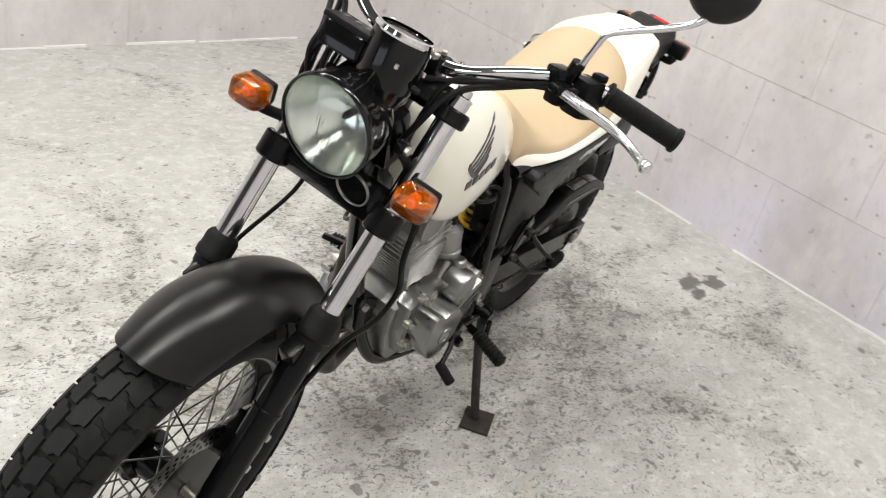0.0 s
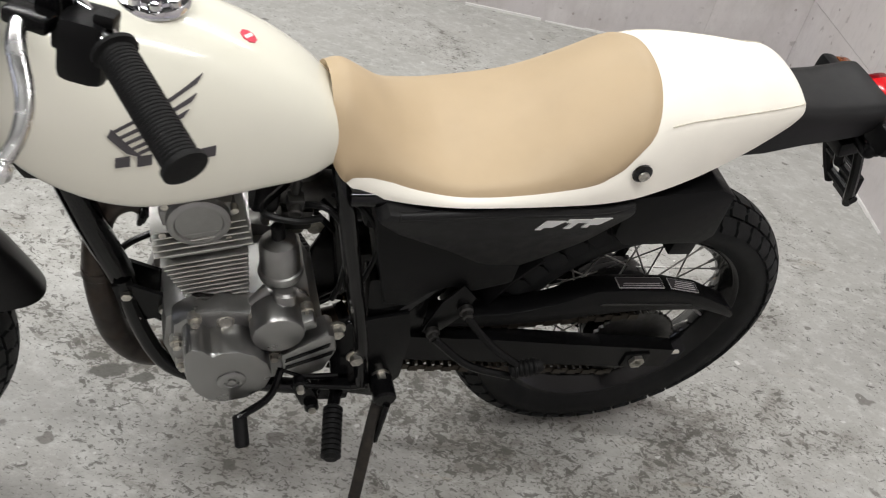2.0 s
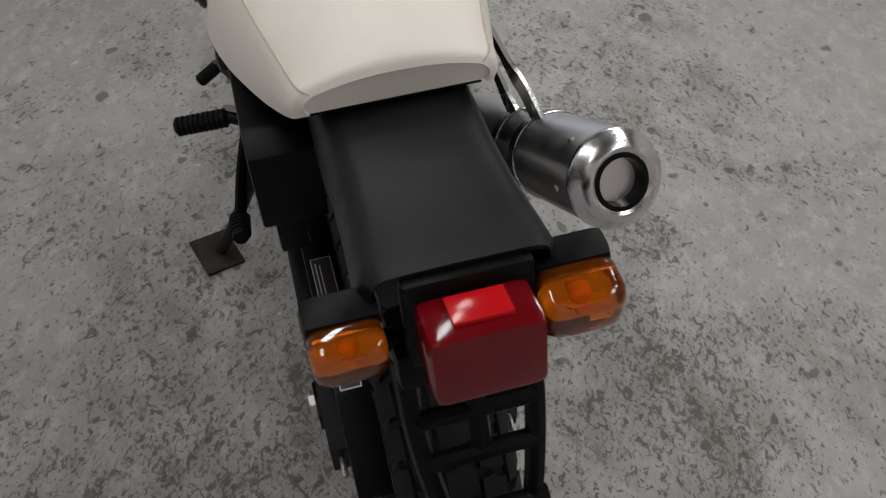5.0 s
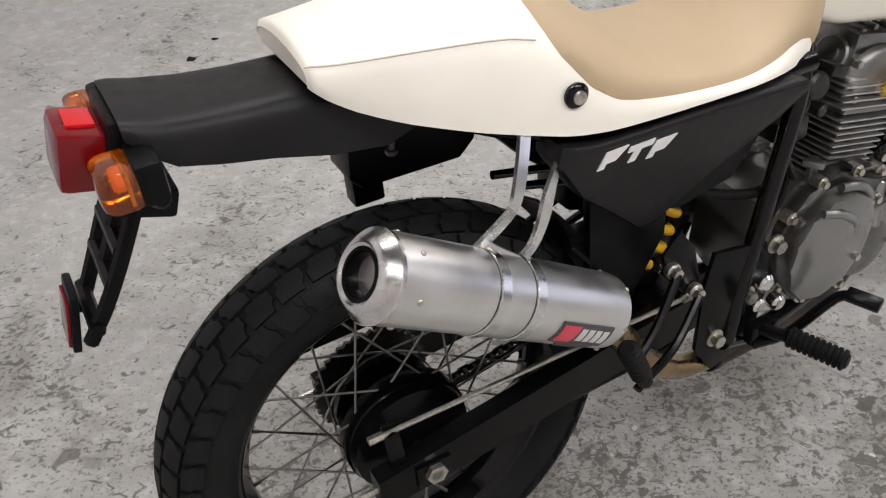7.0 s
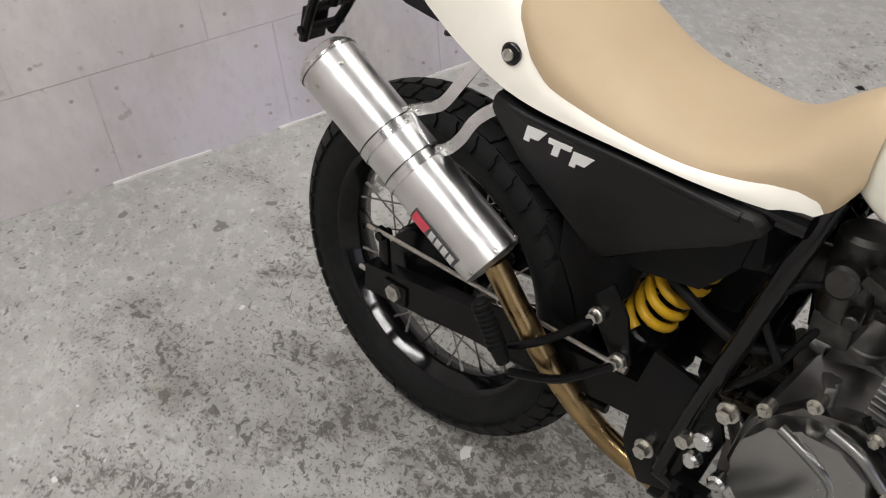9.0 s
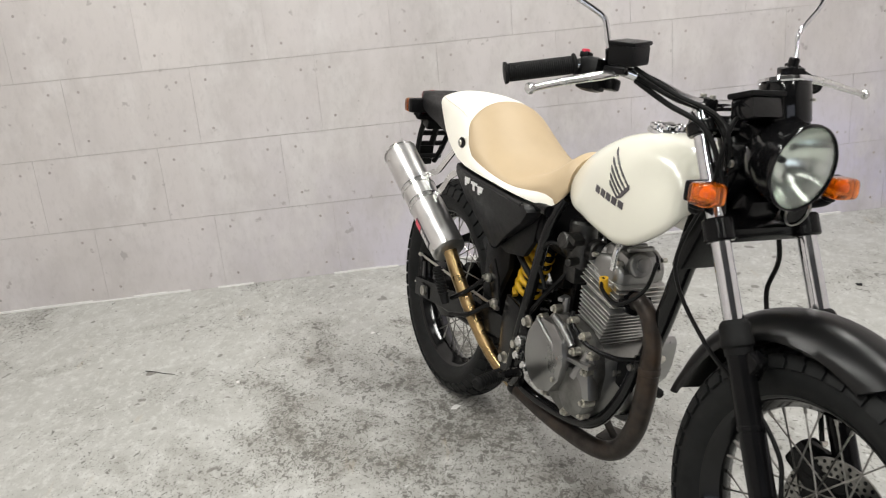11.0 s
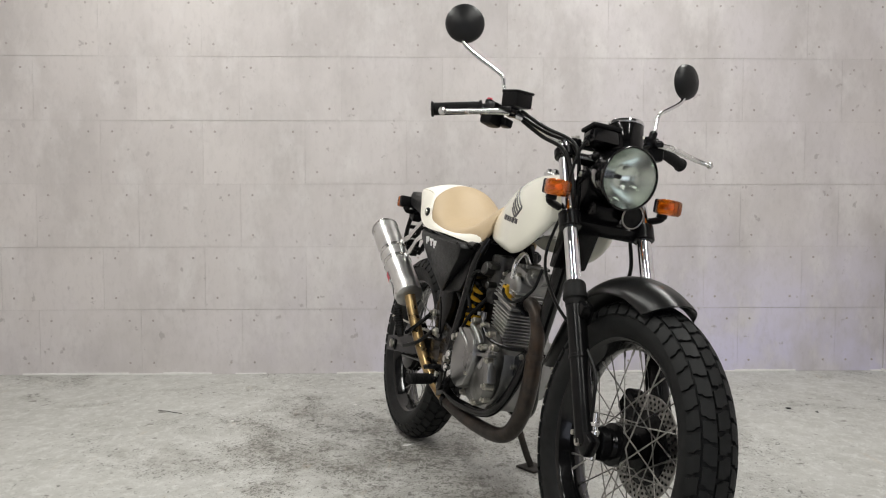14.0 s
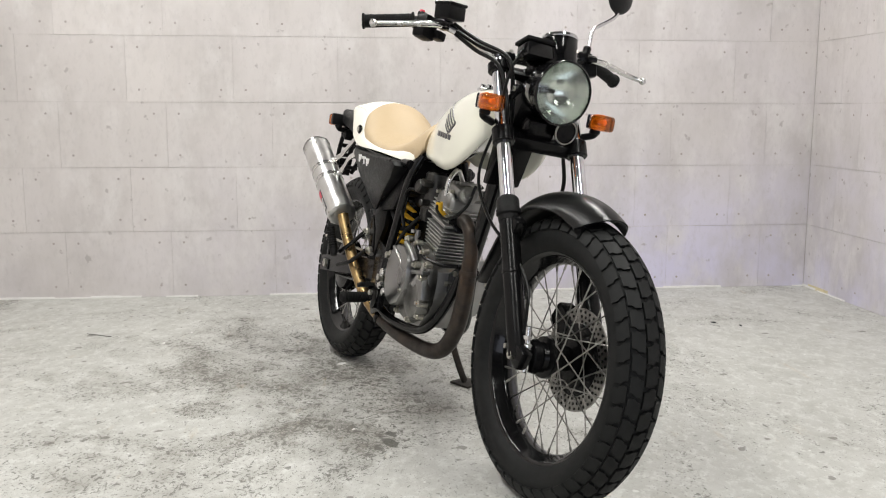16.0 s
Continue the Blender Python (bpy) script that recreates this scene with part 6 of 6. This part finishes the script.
part("pedal_pad", block((0.022, 0.050, 0.012), (0.655, -0.200, 0.350), (0, -20, 20), 0.003), BLACK, pedal)
rodb = part("brake_rod", rod((-0.072, -0.107, 0.408), (0.420, -0.112, 0.412), 0.0035, 8).join(rod((-0.075, -0.107, 0.408), (-0.056, -0.107, 0.408), 0.006, 6), rod((0.395, -0.112, 0.412), (0.425, -0.112, 0.412), 0.006, 8)), ZINC, bike, "thin zinc rear brake rod")
part("brake_arm", plate([(-0.055, 0.415), (-0.035, 0.412), (-0.030, 0.345), (-0.012, 0.325), (-0.040, 0.325), (-0.052, 0.345)], -0.106, -0.098, 0.002).join(rod((-0.045, -0.115, 0.402), (-0.045, -0.09, 0.402), 0.008, 12)), BLACK, rodb)
part("torque_arm", rod((0.04, -0.088, 0.29), (0.40, -0.098, 0.318), 0.007, 8), BLACK, bike)
part("lever_bracket", block((0.030, 0.018, 0.060), (0.600, 0.128, 0.300), (0, 24, 0), 0.005).join(rod((0.612, 0.122, 0.330), (0.612, 0.142, 0.330), 0.011, 14, 0.003), rod((0.586, 0.122, 0.272), (0.586, 0.148, 0.272), 0.012, 14, 0.003)), BLACK, shift)
part("link_rod", rod((0.612, 0.140, 0.332), (0.530, 0.140, 0.318), 0.0045, 8), BLACK, shift)
for lx, lz in ((0.612, 0.330), (0.586, 0.272)):
    part("bracket_bolt", rod((lx, 0.140, lz), (lx, 0.152, lz), 0.0065, 6), ZINC, shift)
# side stand on the floor
stand = part("side_stand", tube([(0.470, 0.128, 0.290), (0.478, 0.152, 0.22), (0.492, 0.205, 0.10), (0.500, 0.232, 0.048)], 0.0105, 12, 5), RUST, bike, "rusty black side stand with square foot")
foot = block((0.082, 0.070, 0.007), (0, 0, 0), (0, 0, 18), 0.002)
foot.move(Matrix.Translation((0.500, 0.240, 0.0435)) @ Matrix.Rotation(LEAN, 4, "X"))
part("stand_foot", foot, RUST, stand)
part("stand_pivot", rod((0.468, 0.105, 0.288), (0.468, 0.150, 0.288), 0.020, 14, 0.003), BLACK, stand)
part("stand_spring", tube([(0.462, 0.150, 0.275), (0.470, 0.165, 0.19)], 0.006, 8), BLACK, stand)


# ---- litter on the floor ----
def scrap(name, x, y, size, mat, label, seed, group=""):
    r = random.Random(seed)
    pts = [(size * r.uniform(0.55, 1.0) * math.cos(t), size * r.uniform(0.35, 0.7) * math.sin(t)) for t in (2 * math.pi * k / 9 for k in range(9))]
    turn = r.uniform(0, 3.1)
    low = [(a, b, 0.0) for a, b in pts]
    top = [(a * 0.94, b * 0.94, 0.0012 + 0.0016 * r.random()) for a, b in pts]
    o = new(name, mesh_of(name, Geo().add(low + top, [tuple(range(9, 18))] + [(k, (k + 1) % 9, 9 + (k + 1) % 9, 9 + k) for k in range(9)]), mat))
    o.matrix_world = pose(x, y, 0.0002, 0, 0, math.degrees(turn))
    return tagged(o, label, "litter", group)


for n, (x, y, size) in enumerate(((0.118, -0.052, 0.020), (-0.411, -0.577, 0.010), (-0.537, -0.458, 0.006), (-0.510, -0.077, 0.011), (0.759, -0.217, 0.007))):
    scrap("paper_scrap", x, y, size, TORN, "small torn white paper scrap on the concrete floor", 11 + n, "paper scraps on the floor")
for n, (x, y, size) in enumerate(((0.120, 1.540, 0.020), (0.208, 1.607, 0.012))):
    scrap("rubber_scrap", x, y, size, RUBBER, "small dark rubber scrap on the concrete floor", 31 + n, "rubber scraps on the floor")
twig = new("twig", mesh_of("twig", tube([(-0.667, -0.834, 0.003), (-0.640, -0.806, 0.0036), (-0.610, -0.780, 0.003), (-0.583, -0.750, 0.003)], 0.0012, 6, 3), RUST))
tagged(twig, "thin dark twig lying on the concrete floor", "litter")


# ---- wall panels, joints recessed ----
PW, PH = 0.472, 0.2945


def panel_mesh(w, h):
    e = 0.0006
    v = [(e, -0.0016, e), (w - e, -0.0016, e), (w - e, -0.0016, h - e), (e, -0.0016, h - e), (e, 0, e), (w - e, 0, e), (w - e, 0, h - e), (e, 0, h - e)]
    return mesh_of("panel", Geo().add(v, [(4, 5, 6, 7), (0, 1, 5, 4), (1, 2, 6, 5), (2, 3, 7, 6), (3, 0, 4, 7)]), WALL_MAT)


SHARED = {}


def panels(wall, start, end, place, phase):
    """Rows of panels in running bond; place(u, z) gives the pose on the wall."""
    z, row = 0.0, 0
    pits = Geo()
    while z < HIGH - 0.01:
        z1 = min(z + (PH + 0.013 if row == 0 else PH), HIGH)
        u = start
        off = phase + (0.0 if row % 2 else 0.17)
        k = math.floor((start - off) / PW)
        while u < end - 0.004:
            u1 = min(off + (k + 1) * PW, end)
            if u1 - u > 0.006:
                key = (round(u1 - u, 3), round(z1 - z, 3))
                if key not in SHARED:
                    SHARED[key] = panel_mesh(*key)
                again("panel", SHARED[key], wall, place(u, z))
                for uu in (u + 0.055, u1 - 0.055):
                    for zz in (z + 0.055, z1 - 0.052):
                        if u + 0.03 < uu < u1 - 0.03:
                            m = place(uu, zz)
                            ring = [m @ Vector((0.0055 * math.cos(t), 0.0012, 0.0055 * math.sin(t))) for t in (2 * math.pi * q / 10 for q in range(10))]
                            pits.add(ring, [tuple(range(10))])
            u, k = u1, k + 1
        z, row = z1, row + 1
    tagged(part("tie_holes", pits, HOLE, wall), kind="stuff")


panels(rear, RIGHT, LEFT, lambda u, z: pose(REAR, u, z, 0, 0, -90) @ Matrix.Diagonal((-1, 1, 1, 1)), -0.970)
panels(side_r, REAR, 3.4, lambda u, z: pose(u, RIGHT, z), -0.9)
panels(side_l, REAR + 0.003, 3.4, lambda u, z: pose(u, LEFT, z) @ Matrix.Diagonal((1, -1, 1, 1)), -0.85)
